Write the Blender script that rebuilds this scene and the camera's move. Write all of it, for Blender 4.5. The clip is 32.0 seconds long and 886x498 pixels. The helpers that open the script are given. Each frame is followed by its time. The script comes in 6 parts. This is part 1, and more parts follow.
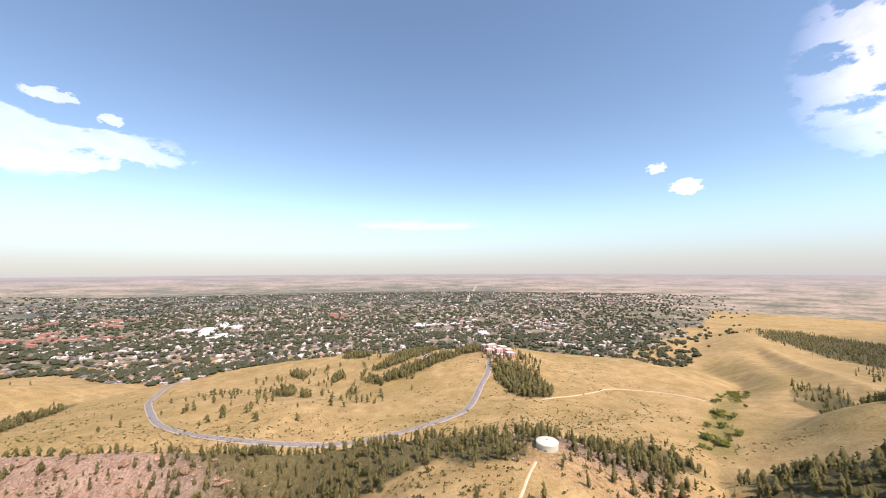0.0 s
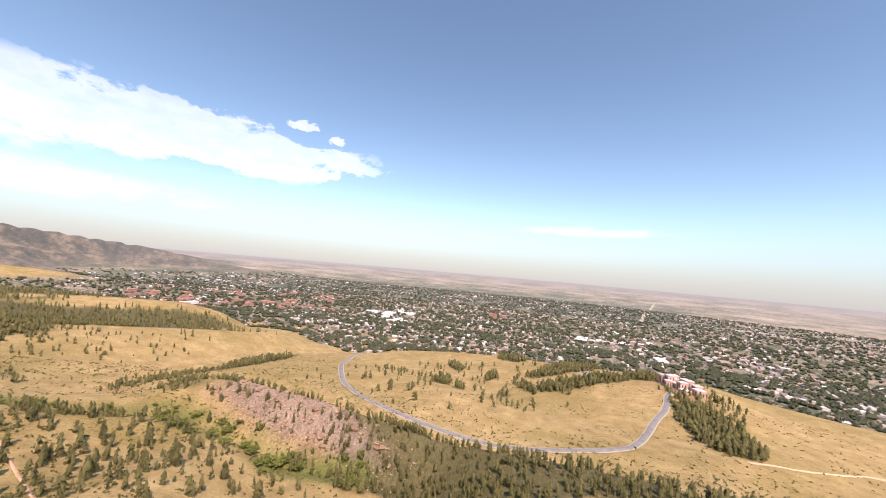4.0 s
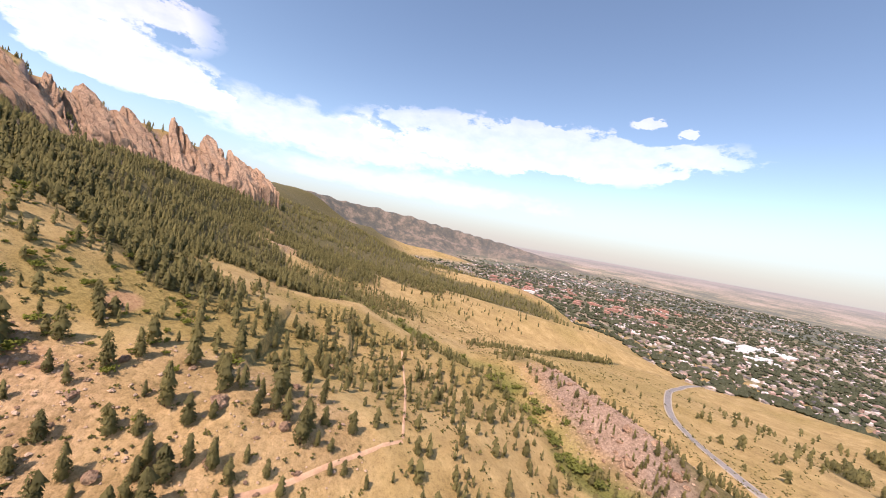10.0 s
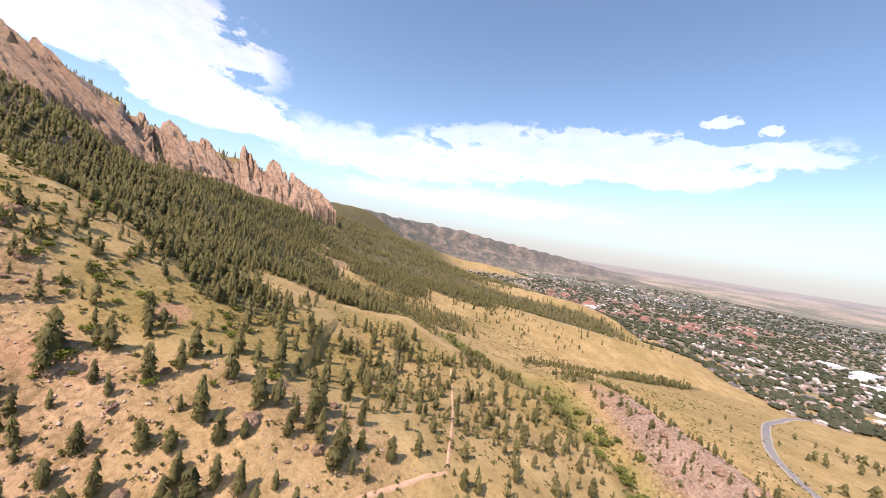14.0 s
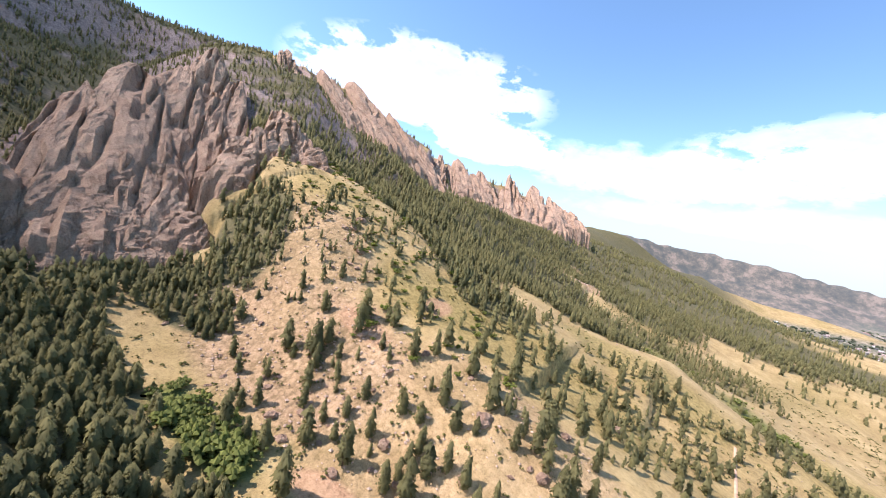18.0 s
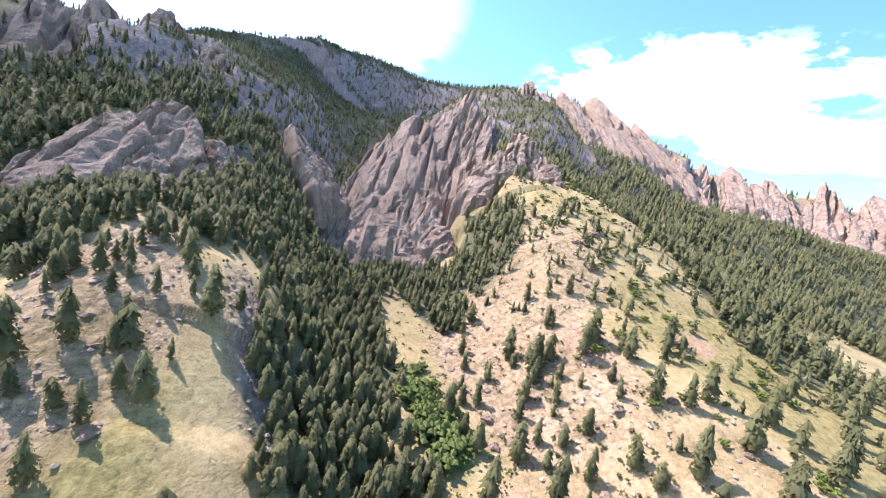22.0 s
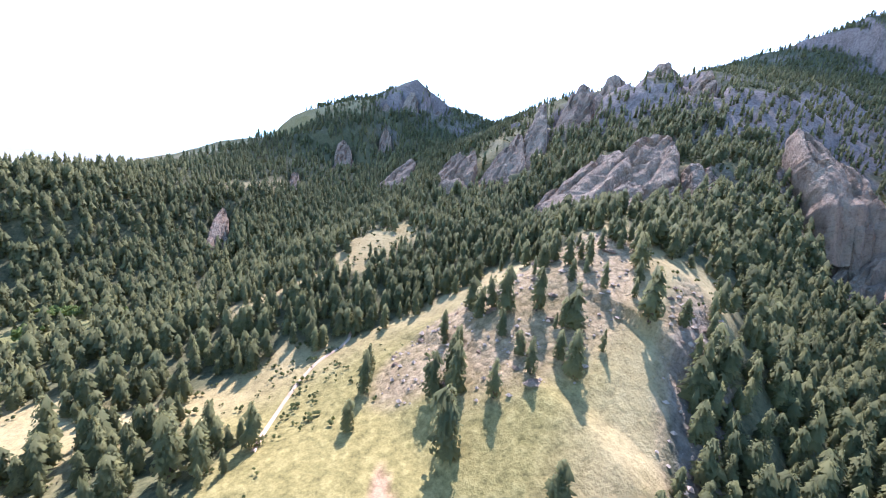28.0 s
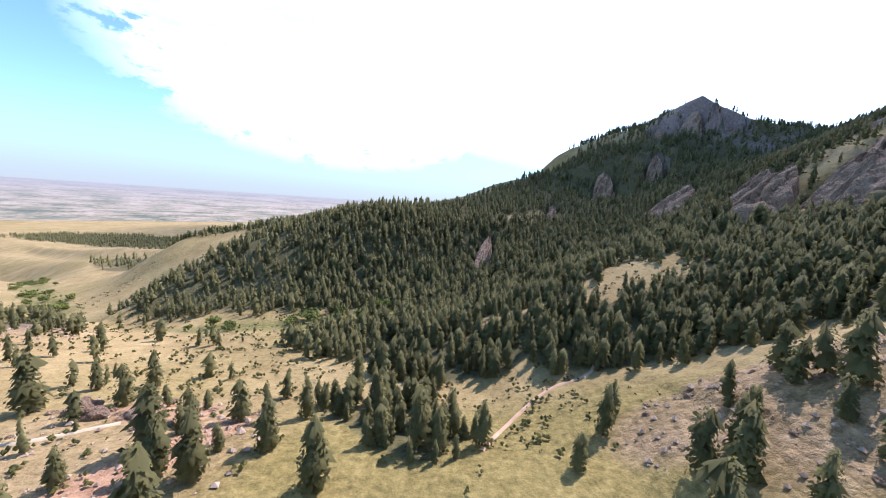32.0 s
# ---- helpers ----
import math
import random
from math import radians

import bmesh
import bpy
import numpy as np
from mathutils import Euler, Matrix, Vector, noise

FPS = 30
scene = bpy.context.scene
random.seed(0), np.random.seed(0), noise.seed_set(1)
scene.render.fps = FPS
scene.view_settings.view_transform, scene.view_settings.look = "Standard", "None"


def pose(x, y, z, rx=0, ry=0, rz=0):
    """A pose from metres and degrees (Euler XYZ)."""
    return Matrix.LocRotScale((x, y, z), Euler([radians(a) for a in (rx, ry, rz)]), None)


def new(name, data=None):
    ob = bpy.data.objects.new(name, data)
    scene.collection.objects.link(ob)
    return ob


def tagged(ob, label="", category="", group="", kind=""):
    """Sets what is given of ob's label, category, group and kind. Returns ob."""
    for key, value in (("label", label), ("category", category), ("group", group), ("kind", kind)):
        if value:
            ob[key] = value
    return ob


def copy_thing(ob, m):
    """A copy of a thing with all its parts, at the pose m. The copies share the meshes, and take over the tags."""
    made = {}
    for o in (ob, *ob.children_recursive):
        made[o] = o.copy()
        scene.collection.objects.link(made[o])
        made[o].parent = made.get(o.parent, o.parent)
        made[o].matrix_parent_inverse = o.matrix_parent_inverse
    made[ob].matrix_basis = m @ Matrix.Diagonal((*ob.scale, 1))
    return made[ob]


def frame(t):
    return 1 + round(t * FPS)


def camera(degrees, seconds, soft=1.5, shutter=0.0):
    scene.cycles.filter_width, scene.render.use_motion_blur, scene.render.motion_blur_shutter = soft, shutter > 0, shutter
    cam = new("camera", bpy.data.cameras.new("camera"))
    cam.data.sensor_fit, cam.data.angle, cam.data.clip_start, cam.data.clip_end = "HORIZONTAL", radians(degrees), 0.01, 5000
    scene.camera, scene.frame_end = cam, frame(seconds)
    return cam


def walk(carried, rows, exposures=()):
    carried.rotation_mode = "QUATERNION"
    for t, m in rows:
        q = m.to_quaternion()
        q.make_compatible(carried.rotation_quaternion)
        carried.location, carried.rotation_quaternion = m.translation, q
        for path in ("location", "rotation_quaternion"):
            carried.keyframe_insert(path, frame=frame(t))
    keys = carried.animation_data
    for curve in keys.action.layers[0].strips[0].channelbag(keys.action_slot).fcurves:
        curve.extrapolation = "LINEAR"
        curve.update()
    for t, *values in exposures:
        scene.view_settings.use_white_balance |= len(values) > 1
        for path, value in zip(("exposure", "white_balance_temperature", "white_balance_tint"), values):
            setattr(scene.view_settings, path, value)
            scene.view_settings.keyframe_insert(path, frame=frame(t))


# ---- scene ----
# Aerial view over pine foothills, sandstone slabs, a mesa and a town on the plain.
# Plan unit: U metres; x east, y north; heights in plan units are from the start of the flight.
U, Z0 = 104.0, 400.0

# time, x, y, z, pitch, yaw, roll
PATH = (
    (0.0, -0.0, -0.0, 400.0, 3.30, -89.99, 0.16),
    (0.5, 2.3, 0.0, 399.6, 3.62, -89.49, -0.01),
    (1.0, 4.6, 0.3, 398.7, 3.84, -89.15, -0.19),
    (1.5, 6.9, 0.4, 397.9, 3.89, -89.42, -0.20),
    (2.0, 8.9, 0.4, 397.0, 4.03, -89.06, -0.25),
    (2.5, 11.2, 0.8, 396.2, 3.78, -83.08, -1.37),
    (3.0, 13.4, 1.1, 395.8, 3.65, -75.94, -2.70),
    (3.5, 15.4, 0.7, 394.9, 3.38, -69.33, -4.00),
    (4.0, 18.0, 0.6, 394.2, 3.01, -64.68, -4.93),
    (4.5, 20.3, 0.5, 393.1, 2.75, -60.47, -5.62),
    (6.5, 29.7, 4.4, 389.2, 1.38, -46.00, -7.77),
    (7.0, 31.9, 5.2, 388.5, 1.28, -46.58, -7.28),
    (7.5, 33.8, 6.8, 388.1, 1.16, -46.77, -6.98),
    (8.0, 35.3, 9.3, 387.0, 0.91, -42.54, -7.38),
    (8.5, 37.8, 11.3, 386.1, 0.01, -34.43, -8.34),
    (9.0, 40.2, 12.8, 385.4, -0.71, -27.07, -9.10),
    (9.5, 42.2, 14.3, 384.8, -1.70, -20.54, -9.57),
    (10.0, 43.9, 16.2, 384.5, -2.92, -14.52, -9.83),
    (10.5, 46.0, 17.9, 384.5, -3.45, -9.49, -10.00),
    (11.0, 47.1, 20.4, 384.1, -2.82, -9.99, -9.93),
    (11.5, 48.1, 22.7, 383.7, -2.54, -9.70, -9.85),
    (12.0, 49.1, 24.2, 383.3, -1.88, -8.14, -10.01),
    (12.5, 50.5, 25.8, 382.6, -1.60, -8.15, -9.50),
    (13.0, 51.5, 27.0, 382.4, -1.64, -7.82, -9.21),
    (13.5, 51.8, 29.1, 381.9, -2.13, -6.59, -8.68),
    (15.5, 53.6, 35.4, 379.3, -0.80, -2.31, -8.39),
    (16.0, 53.5, 37.0, 378.5, -1.46, 4.30, -8.98),
    (16.5, 53.4, 38.2, 377.7, -2.36, 13.05, -9.58),
    (17.0, 53.6, 39.3, 377.0, -3.37, 21.89, -10.13),
    (17.5, 53.6, 41.0, 376.4, -4.42, 29.65, -10.39),
    (18.0, 53.8, 42.3, 375.9, -4.68, 33.56, -10.44),
    (18.5, 53.0, 43.5, 375.1, -4.77, 36.47, -10.36),
    (19.0, 52.6, 45.0, 374.2, -5.18, 41.54, -10.35),
    (19.5, 52.3, 46.2, 373.6, -5.18, 43.97, -10.20),
    (20.0, 51.3, 47.2, 372.4, -5.25, 47.32, -10.04),
    (20.5, 50.5, 48.2, 371.7, -5.91, 53.08, -10.04),
    (21.0, 49.9, 49.2, 370.7, -6.65, 59.84, -9.97),
    (21.5, 49.0, 50.1, 369.8, -7.06, 65.74, -9.78),
    (22.0, 48.5, 51.5, 369.1, -7.37, 70.18, -9.65),
    (22.5, 47.6, 52.2, 368.0, -7.46, 74.02, -9.47),
    (23.0, 46.7, 53.2, 367.0, -7.37, 77.26, -9.23),
    (23.5, 45.8, 54.0, 366.0, -7.00, 78.34, -9.01),
    (24.0, 44.7, 54.2, 364.9, -6.66, 78.89, -8.79),
    (24.5, 43.9, 54.5, 363.7, -7.08, 85.44, -8.61),
    (25.0, 42.7, 54.9, 362.4, -7.72, 93.40, -8.27),
    (25.5, 41.8, 55.3, 361.3, -8.65, 103.00, -7.87),
    (27.5, 38.0, 56.9, 357.6, -9.70, 129.59, -6.00),
    (28.0, 36.9, 57.0, 356.6, -10.04, 138.01, -5.45),
    (28.5, 35.9, 56.7, 355.3, -9.86, 146.02, -4.91),
    (29.0, 34.9, 56.4, 354.1, -9.36, 151.68, -4.44),
    (29.5, 33.7, 56.1, 353.0, -8.98, 153.18, -4.39),
    (30.0, 33.2, 55.7, 352.0, -8.20, 153.07, -4.49),
    (30.5, 33.1, 55.2, 351.1, -7.80, 156.22, -4.10),
    (31.0, 32.6, 54.9, 350.3, -7.42, 162.83, -3.97),
    (31.5, 32.7, 54.6, 349.5, -7.18, 170.82, -3.81),
    (32.0, 32.5, 54.4, 348.8, -6.95, 177.41, -3.80),
)
cam = camera(102.0, 32.0, soft=1.0)
walk(cam, [(t, pose(x, y, z, 90 + pitch, roll, yaw)) for t, x, y, z, pitch, yaw, roll in PATH],
     exposures=[(0.0, 0.7, 7150, 31), (9.0, 0.7, 7400, 35), (13.0, 0.74, 7250, 34), (16.0, 0.88, 6500, 30), (19.0, 1.25, 6000, 27), (24.0, 1.66, 5250, 25), (28.0, 1.76, 5200, 24), (32.0, 0.92, 5700, 26)])

# ---- world and sun ----
SUN_AZ, SUN_EL = 222.0, 53.0  # from +x, counter-clockwise
world = bpy.data.worlds.new("sky_world")
scene.world = world
world.use_nodes = True
wn = world.node_tree.nodes
sky = wn.new("ShaderNodeTexSky")
sky.sky_type = "NISHITA"
sky.sun_disc = False
sky.sun_elevation = radians(SUN_EL)
sky.sun_rotation = radians(90 - SUN_AZ)
sky.altitude = 1200
sky.air_density = 1.0
sky.dust_density = 0.25
sky.ozone_density = 0.2
bg = wn["Background"]
bg.inputs["Strength"].default_value = 0.135
tone = wn.new("ShaderNodeVectorMath")
tone.operation = "MULTIPLY"
tone.inputs[1].default_value = (0.80, 1.03, 1.0)
world.node_tree.links.new(sky.outputs[0], tone.inputs[0])
world.node_tree.links.new(tone.outputs[0], bg.inputs["Color"])
sun_data = bpy.data.lights.new("sun", "SUN")
sun_data.energy = 3.6
sun_data.angle = radians(0.53)
sun_data.color = (1.0, 0.955, 0.88)
sun = new("sun", sun_data)
sun.rotation_euler = Vector((math.cos(radians(SUN_AZ)) * math.cos(radians(SUN_EL)), math.sin(radians(SUN_AZ)) * math.cos(radians(SUN_EL)),
                             math.sin(radians(SUN_EL)))).to_track_quat("Z", "Y").to_euler()
tagged(sun, kind="structure")


# ---- materials ----
def mat(name, rough=0.9):
    m = bpy.data.materials.new(name)
    m.use_nodes = True
    n, l = m.node_tree.nodes, m.node_tree.links
    b = n["Principled BSDF"]
    b.inputs["Roughness"].default_value = rough
    b.inputs["Specular IOR Level"].default_value = 0.2
    return m, n, l, b


def ramp(n, stops):
    r = n.new("ShaderNodeValToRGB")
    e = r.color_ramp.elements
    while len(e) < len(stops):
        e.new(0.5)
    for k, (p, c) in zip(e, stops):
        k.position = p
        k.color = (*c, 1)
    return r


def noise_node(n, l, scale, detail=6, rough=0.6, vec=None):
    t = n.new("ShaderNodeTexNoise")
    t.inputs["Scale"].default_value = scale
    t.inputs["Detail"].default_value = detail
    t.inputs["Roughness"].default_value = rough
    if vec is not None:
        l.new(vec, t.inputs["Vector"])
    return t


def mix(n, l, fac, a, b, mode="MIX"):
    m = n.new("ShaderNodeMix")
    m.data_type = "RGBA"
    m.blend_type = mode
    for sock, v in ((m.inputs[0], fac), (m.inputs[6], a), (m.inputs[7], b)):
        if isinstance(v, (int, float)):
            sock.default_value = v
        elif isinstance(v, tuple):
            sock.default_value = (*v, 1)
        else:
            l.new(v, sock)
    return m.outputs[2]


def math_node(n, l, op, a, b=0.0):
    m = n.new("ShaderNodeMath")
    m.operation = op
    for sock, v in zip(m.inputs, (a, b)):
        if isinstance(v, (int, float)):
            sock.default_value = v
        else:
            l.new(v, sock)
    return m.outputs[0]


def bump(n, l, b, height, strength, dist):
    k = n.new("ShaderNodeBump")
    k.inputs["Strength"].default_value = strength
    k.inputs["Distance"].default_value = dist
    l.new(height, k.inputs["Height"])
    l.new(k.outputs[0], b.inputs["Normal"])


def attr(n, name):
    a = n.new("ShaderNodeAttribute")
    a.attribute_name = name
    return a.outputs["Fac"]


def ground_material():
    m, n, l, b = mat("dry_grass_ground", 0.95)
    co = n.new("ShaderNodeTexCoord").outputs["Object"]
    big = noise_node(n, l, 0.008, 5, 0.6, co)
    mid = noise_node(n, l, 0.05, 6, 0.65, co)
    fine = noise_node(n, l, 0.45, 5, 0.7, co)
    spots = n.new("ShaderNodeTexVoronoi")
    spots.inputs["Scale"].default_value = 0.16
    l.new(co, spots.inputs["Vector"])
    grass = ramp(n, [(0.30, (0.29, 0.20, 0.085)), (0.50, (0.40, 0.283, 0.122)), (0.72, (0.51, 0.372, 0.175))])
    l.new(mid.outputs[0], grass.inputs[0])
    green = ramp(n, [(0.3, (0.165, 0.128, 0.038)), (0.5, (0.255, 0.193, 0.062)), (0.7, (0.345, 0.262, 0.092))])
    l.new(fine.outputs[0], green.inputs[0])
    dirt = ramp(n, [(0.30, (0.22, 0.165, 0.08)), (0.42, (0.33, 0.22, 0.118)), (0.54, (0.44, 0.288, 0.17)), (0.70, (0.54, 0.368, 0.23))])
    l.new(mix(n, l, 0.5, fine.outputs[0], mid.outputs[0]), dirt.inputs[0])
    litter = ramp(n, [(0.3, (0.06, 0.062, 0.028)), (0.6, (0.115, 0.105, 0.048)), (0.8, (0.19, 0.15, 0.075))])
    l.new(fine.outputs[0], litter.inputs[0])
    lush = ramp(n, [(0.3, (0.08, 0.10, 0.025)), (0.7, (0.19, 0.20, 0.05))])
    l.new(fine.outputs[0], lush.inputs[0])
    town = ramp(n, [(0.0, (0.08, 0.095, 0.055)), (0.46, (0.11, 0.12, 0.07)), (0.52, (0.22, 0.19, 0.125)), (0.62, (0.40, 0.32, 0.23))])
    l.new(mix(n, l, 0.5, mid.outputs[0], big.outputs[0]), town.inputs[0])
    c = grass.outputs[0]
    gm = ramp(n, [(0.46, (0, 0, 0)), (0.62, (1, 1, 1))])
    l.new(big.outputs[0], gm.inputs[0])
    c = mix(n, l, math_node(n, l, "MULTIPLY", gm.outputs[0], 0.55), c, green.outputs[0])
    c = mix(n, l, attr(n, "meadow"), c, green.outputs[0])
    chips = n.new("ShaderNodeTexVoronoi")
    chips.inputs["Scale"].default_value = 0.42
    warp = n.new("ShaderNodeVectorMath")
    warp.operation = "MULTIPLY_ADD"
    l.new(fine.outputs["Color"], warp.inputs[0])
    warp.inputs[1].default_value = (4, 4, 4)
    l.new(co, warp.inputs[2])
    l.new(warp.outputs[0], chips.inputs["Vector"])
    chip = ramp(n, [(0.0, (1.12, 1.1, 1.08)), (0.5, (0.98, 0.98, 0.97)), (0.75, (0.62, 0.60, 0.56))])
    l.new(chips.outputs["Distance"], chip.inputs[0])
    bare = attr(n, "bare")
    c = mix(n, l, bare, c, mix(n, l, 0.85, dirt.outputs[0], chip.outputs[0], "MULTIPLY"))
    c = mix(n, l, attr(n, "wood"), c, litter.outputs[0])
    c = mix(n, l, attr(n, "lush"), c, lush.outputs[0])
    crag = ramp(n, [(0.3, (0.14, 0.10, 0.085)), (0.5, (0.29, 0.21, 0.17)), (0.72, (0.43, 0.33, 0.27))])
    l.new(mix(n, l, 0.5, mid.outputs[0], fine.outputs[0]), crag.inputs[0])
    c = mix(n, l, attr(n, "crag"), c, crag.outputs[0])
    red = ramp(n, [(0.3, (0.36, 0.19, 0.105)), (0.7, (0.50, 0.30, 0.18))])
    l.new(fine.outputs[0], red.inputs[0])
    c = mix(n, l, attr(n, "red"), c, red.outputs[0])
    homes = n.new("ShaderNodeTexVoronoi")
    homes.inputs["Scale"].default_value = 0.05
    l.new(co, homes.inputs["Vector"])
    dot = ramp(n, [(0.16, (1, 1, 1)), (0.30, (0, 0, 0))])
    l.new(homes.outputs["Distance"], dot.inputs[0])
    streets = mix(n, l, math_node(n, l, "MULTIPLY", dot.outputs[0], 0.75), town.outputs[0], (0.42, 0.37, 0.33))
    c = mix(n, l, attr(n, "town"), c, streets)
    tuft = ramp(n, [(0.05, (0.62, 0.66, 0.55)), (0.22, (1, 1, 1))])
    l.new(spots.outputs["Distance"], tuft.inputs[0])
    c = mix(n, l, 0.5, c, tuft.outputs[0], "MULTIPLY")
    grit = noise_node(n, l, 1.6, 4, 0.7, co)
    fr = ramp(n, [(0.32, (0.48, 0.48, 0.44)), (0.5, (0.98, 0.98, 0.97)), (0.68, (1.22, 1.21, 1.19))])
    l.new(mix(n, l, 0.5, fine.outputs[0], grit.outputs[0]), fr.inputs[0])
    c = mix(n, l, 0.8, c, fr.outputs[0], "MULTIPLY")
    l.new(c, b.inputs["Base Color"])
    rough = math_node(n, l, "MULTIPLY", math_node(n, l, "MULTIPLY", chips.outputs["Distance"], bare), -1.6)
    bump(n, l, b, math_node(n, l, "ADD", fine.outputs[0], rough), 0.6, 1.2)
    return m


def rock_material():
    m, n, l, b = mat("red_sandstone", 0.92)
    co = n.new("ShaderNodeTexCoord").outputs["Object"]
    mp = n.new("ShaderNodeMapping")
    mp.inputs["Scale"].default_value = (1, 1, 0.7)
    l.new(co, mp.inputs["Vector"])
    big = noise_node(n, l, 0.03, 6, 0.65, mp.outputs[0])
    fine = noise_node(n, l, 0.22, 8, 0.7, mp.outputs[0])
    c = ramp(n, [(0.28, (0.235, 0.155, 0.105)), (0.45, (0.42, 0.28, 0.185)), (0.6, (0.53, 0.375, 0.255)), (0.78, (0.63, 0.48, 0.35))])
    l.new(mix(n, l, 0.55, big.outputs[0], fine.outputs[0]), c.inputs[0])
    lich = ramp(n, [(0.52, (1, 1, 1)), (0.68, (0.66, 0.70, 0.62))])
    l.new(fine.outputs[0], lich.inputs[0])
    l.new(mix(n, l, 0.6, c.outputs[0], lich.outputs[0], "MULTIPLY"), b.inputs["Base Color"])
    joints = n.new("ShaderNodeTexVoronoi")
    joints.feature = "DISTANCE_TO_EDGE"
    joints.inputs["Scale"].default_value = 0.045
    wv = n.new("ShaderNodeVectorMath")
    wv.operation = "MULTIPLY_ADD"
    l.new(fine.outputs["Color"], wv.inputs[0])
    wv.inputs[1].default_value = (9, 9, 9)
    l.new(mp.outputs[0], wv.inputs[2])
    l.new(wv.outputs[0], joints.inputs["Vector"])
    jr = ramp(n, [(0.0, (0.45, 0.43, 0.42)), (0.04, (1, 1, 1))])
    l.new(joints.outputs["Distance"], jr.inputs[0])
    old = b.inputs["Base Color"].links[0].from_socket
    sm = n.new("ShaderNodeMapping")
    sm.inputs["Scale"].default_value = (0.18, 1.0, 0.18)
    l.new(co, sm.inputs["Vector"])
    streak = noise_node(n, l, 0.16, 6, 0.65, sm.outputs[0])
    sr = ramp(n, [(0.34, (0.62, 0.58, 0.55)), (0.48, (0.99, 0.97, 0.95)), (0.68, (1.12, 1.10, 1.07))])
    l.new(streak.outputs[0], sr.inputs[0])
    old = mix(n, l, 0.75, old, sr.outputs[0], "MULTIPLY")
    l.new(mix(n, l, 0.3, old, jr.outputs[0], "MULTIPLY"), b.inputs["Base Color"])
    grain = noise_node(n, l, 0.9, 6, 0.75, co)
    gr = ramp(n, [(0.36, (0.66, 0.64, 0.62)), (0.5, (1, 1, 1)), (0.66, (1.12, 1.11, 1.1))])
    l.new(grain.outputs[0], gr.inputs[0])
    base = b.inputs["Base Color"].links[0].from_socket
    l.new(mix(n, l, 0.8, base, gr.outputs[0], "MULTIPLY"), b.inputs["Base Color"])
    bump(n, l, b, mix(n, l, 0.2, mix(n, l, 0.15, fine.outputs[0], jr.outputs[0]), grain.outputs[0]), 1.0, 6.0)
    return m


def leaf_material(name, dark, light, per_island=True):
    m, n, l, b = mat(name, 0.75)
    c = ramp(n, [(0.0, dark), (1.0, light)])
    oi = n.new("ShaderNodeObjectInfo")
    geo = n.new("ShaderNodeNewGeometry")
    tone = attr(n, "tone")
    v = math_node(n, l, "MULTIPLY", geo.outputs["Random Per Island"], 0.5)
    v = math_node(n, l, "ADD", v, math_node(n, l, "MULTIPLY", tone if per_island else oi.outputs["Random"], 0.5))
    l.new(v, c.inputs[0])
    l.new(c.outputs[0], b.inputs["Base Color"])
    tl = n.new("ShaderNodeBsdfTranslucent")
    l.new(c.outputs[0], tl.inputs["Color"])
    mx = n.new("ShaderNodeMixShader")
    mx.inputs[0].default_value = 0.52
    l.new(b.outputs[0], mx.inputs[1])
    l.new(tl.outputs[0], mx.inputs[2])
    l.new(mx.outputs[0], n["Material Output"].inputs["Surface"])
    return m


def plain_material(name, stops, scale=0.5, rough=0.85, bump_by=0.0):
    m, n, l, b = mat(name, rough)
    co = n.new("ShaderNodeTexCoord").outputs["Object"]
    t = noise_node(n, l, scale, 5, 0.6, co)
    c = ramp(n, stops)
    l.new(t.outputs[0], c.inputs[0])
    l.new(c.outputs[0], b.inputs["Base Color"])
    if bump_by:
        bump(n, l, b, t.outputs[0], 0.6, bump_by)
    return m


M_GROUND = ground_material()
M_ROCK = rock_material()
M_PINE = leaf_material("pine_needles", (0.128, 0.126, 0.052), (0.30, 0.272, 0.107))
M_PINE_NEAR = leaf_material("pine_needles_near", (0.130, 0.128, 0.053), (0.30, 0.272, 0.107), per_island=False)
M_LUSH = leaf_material("willow_leaves", (0.14, 0.165, 0.045), (0.31, 0.33, 0.08))
M_SHRUB = leaf_material("olive_shrub", (0.09, 0.10, 0.035), (0.27, 0.24, 0.07))
M_BUSH = leaf_material("yellow_green_leaves", (0.10, 0.13, 0.03), (0.30, 0.32, 0.06))
M_STONE = plain_material("pale_talus_stone", [(0.3, (0.34, 0.24, 0.165)), (0.7, (0.54, 0.40, 0.285))], 0.3)
M_TOWNTREE = leaf_material("town_tree_leaves", (0.085, 0.105, 0.06), (0.165, 0.18, 0.105))
M_BARK = plain_material("pine_bark", [(0.3, (0.09, 0.055, 0.035)), (0.7, (0.20, 0.12, 0.075))], 2.0)
M_ROAD = plain_material("worn_asphalt", [(0.3, (0.20, 0.19, 0.17)), (0.7, (0.30, 0.28, 0.26))], 0.2)
M_SHOULDER = plain_material("pale_gravel", [(0.3, (0.36, 0.31, 0.24)), (0.7, (0.47, 0.41, 0.32))], 0.4)
M_TRAIL = plain_material("red_dirt_path", [(0.3, (0.46, 0.28, 0.17)), (0.7, (0.62, 0.42, 0.27))], 0.3)
M_TRAIL_PALE = plain_material("pale_dirt_path", [(0.3, (0.50, 0.38, 0.24)), (0.7, (0.66, 0.53, 0.36))], 0.3)
M_LAB = plain_material("pink_concrete", [(0.3, (0.50, 0.32, 0.265)), (0.7, (0.60, 0.41, 0.345))], 0.15)
M_ROOF = plain_material("pale_roof", [(0.3, (0.58, 0.47, 0.43)), (0.7, (0.70, 0.60, 0.55))], 0.1)
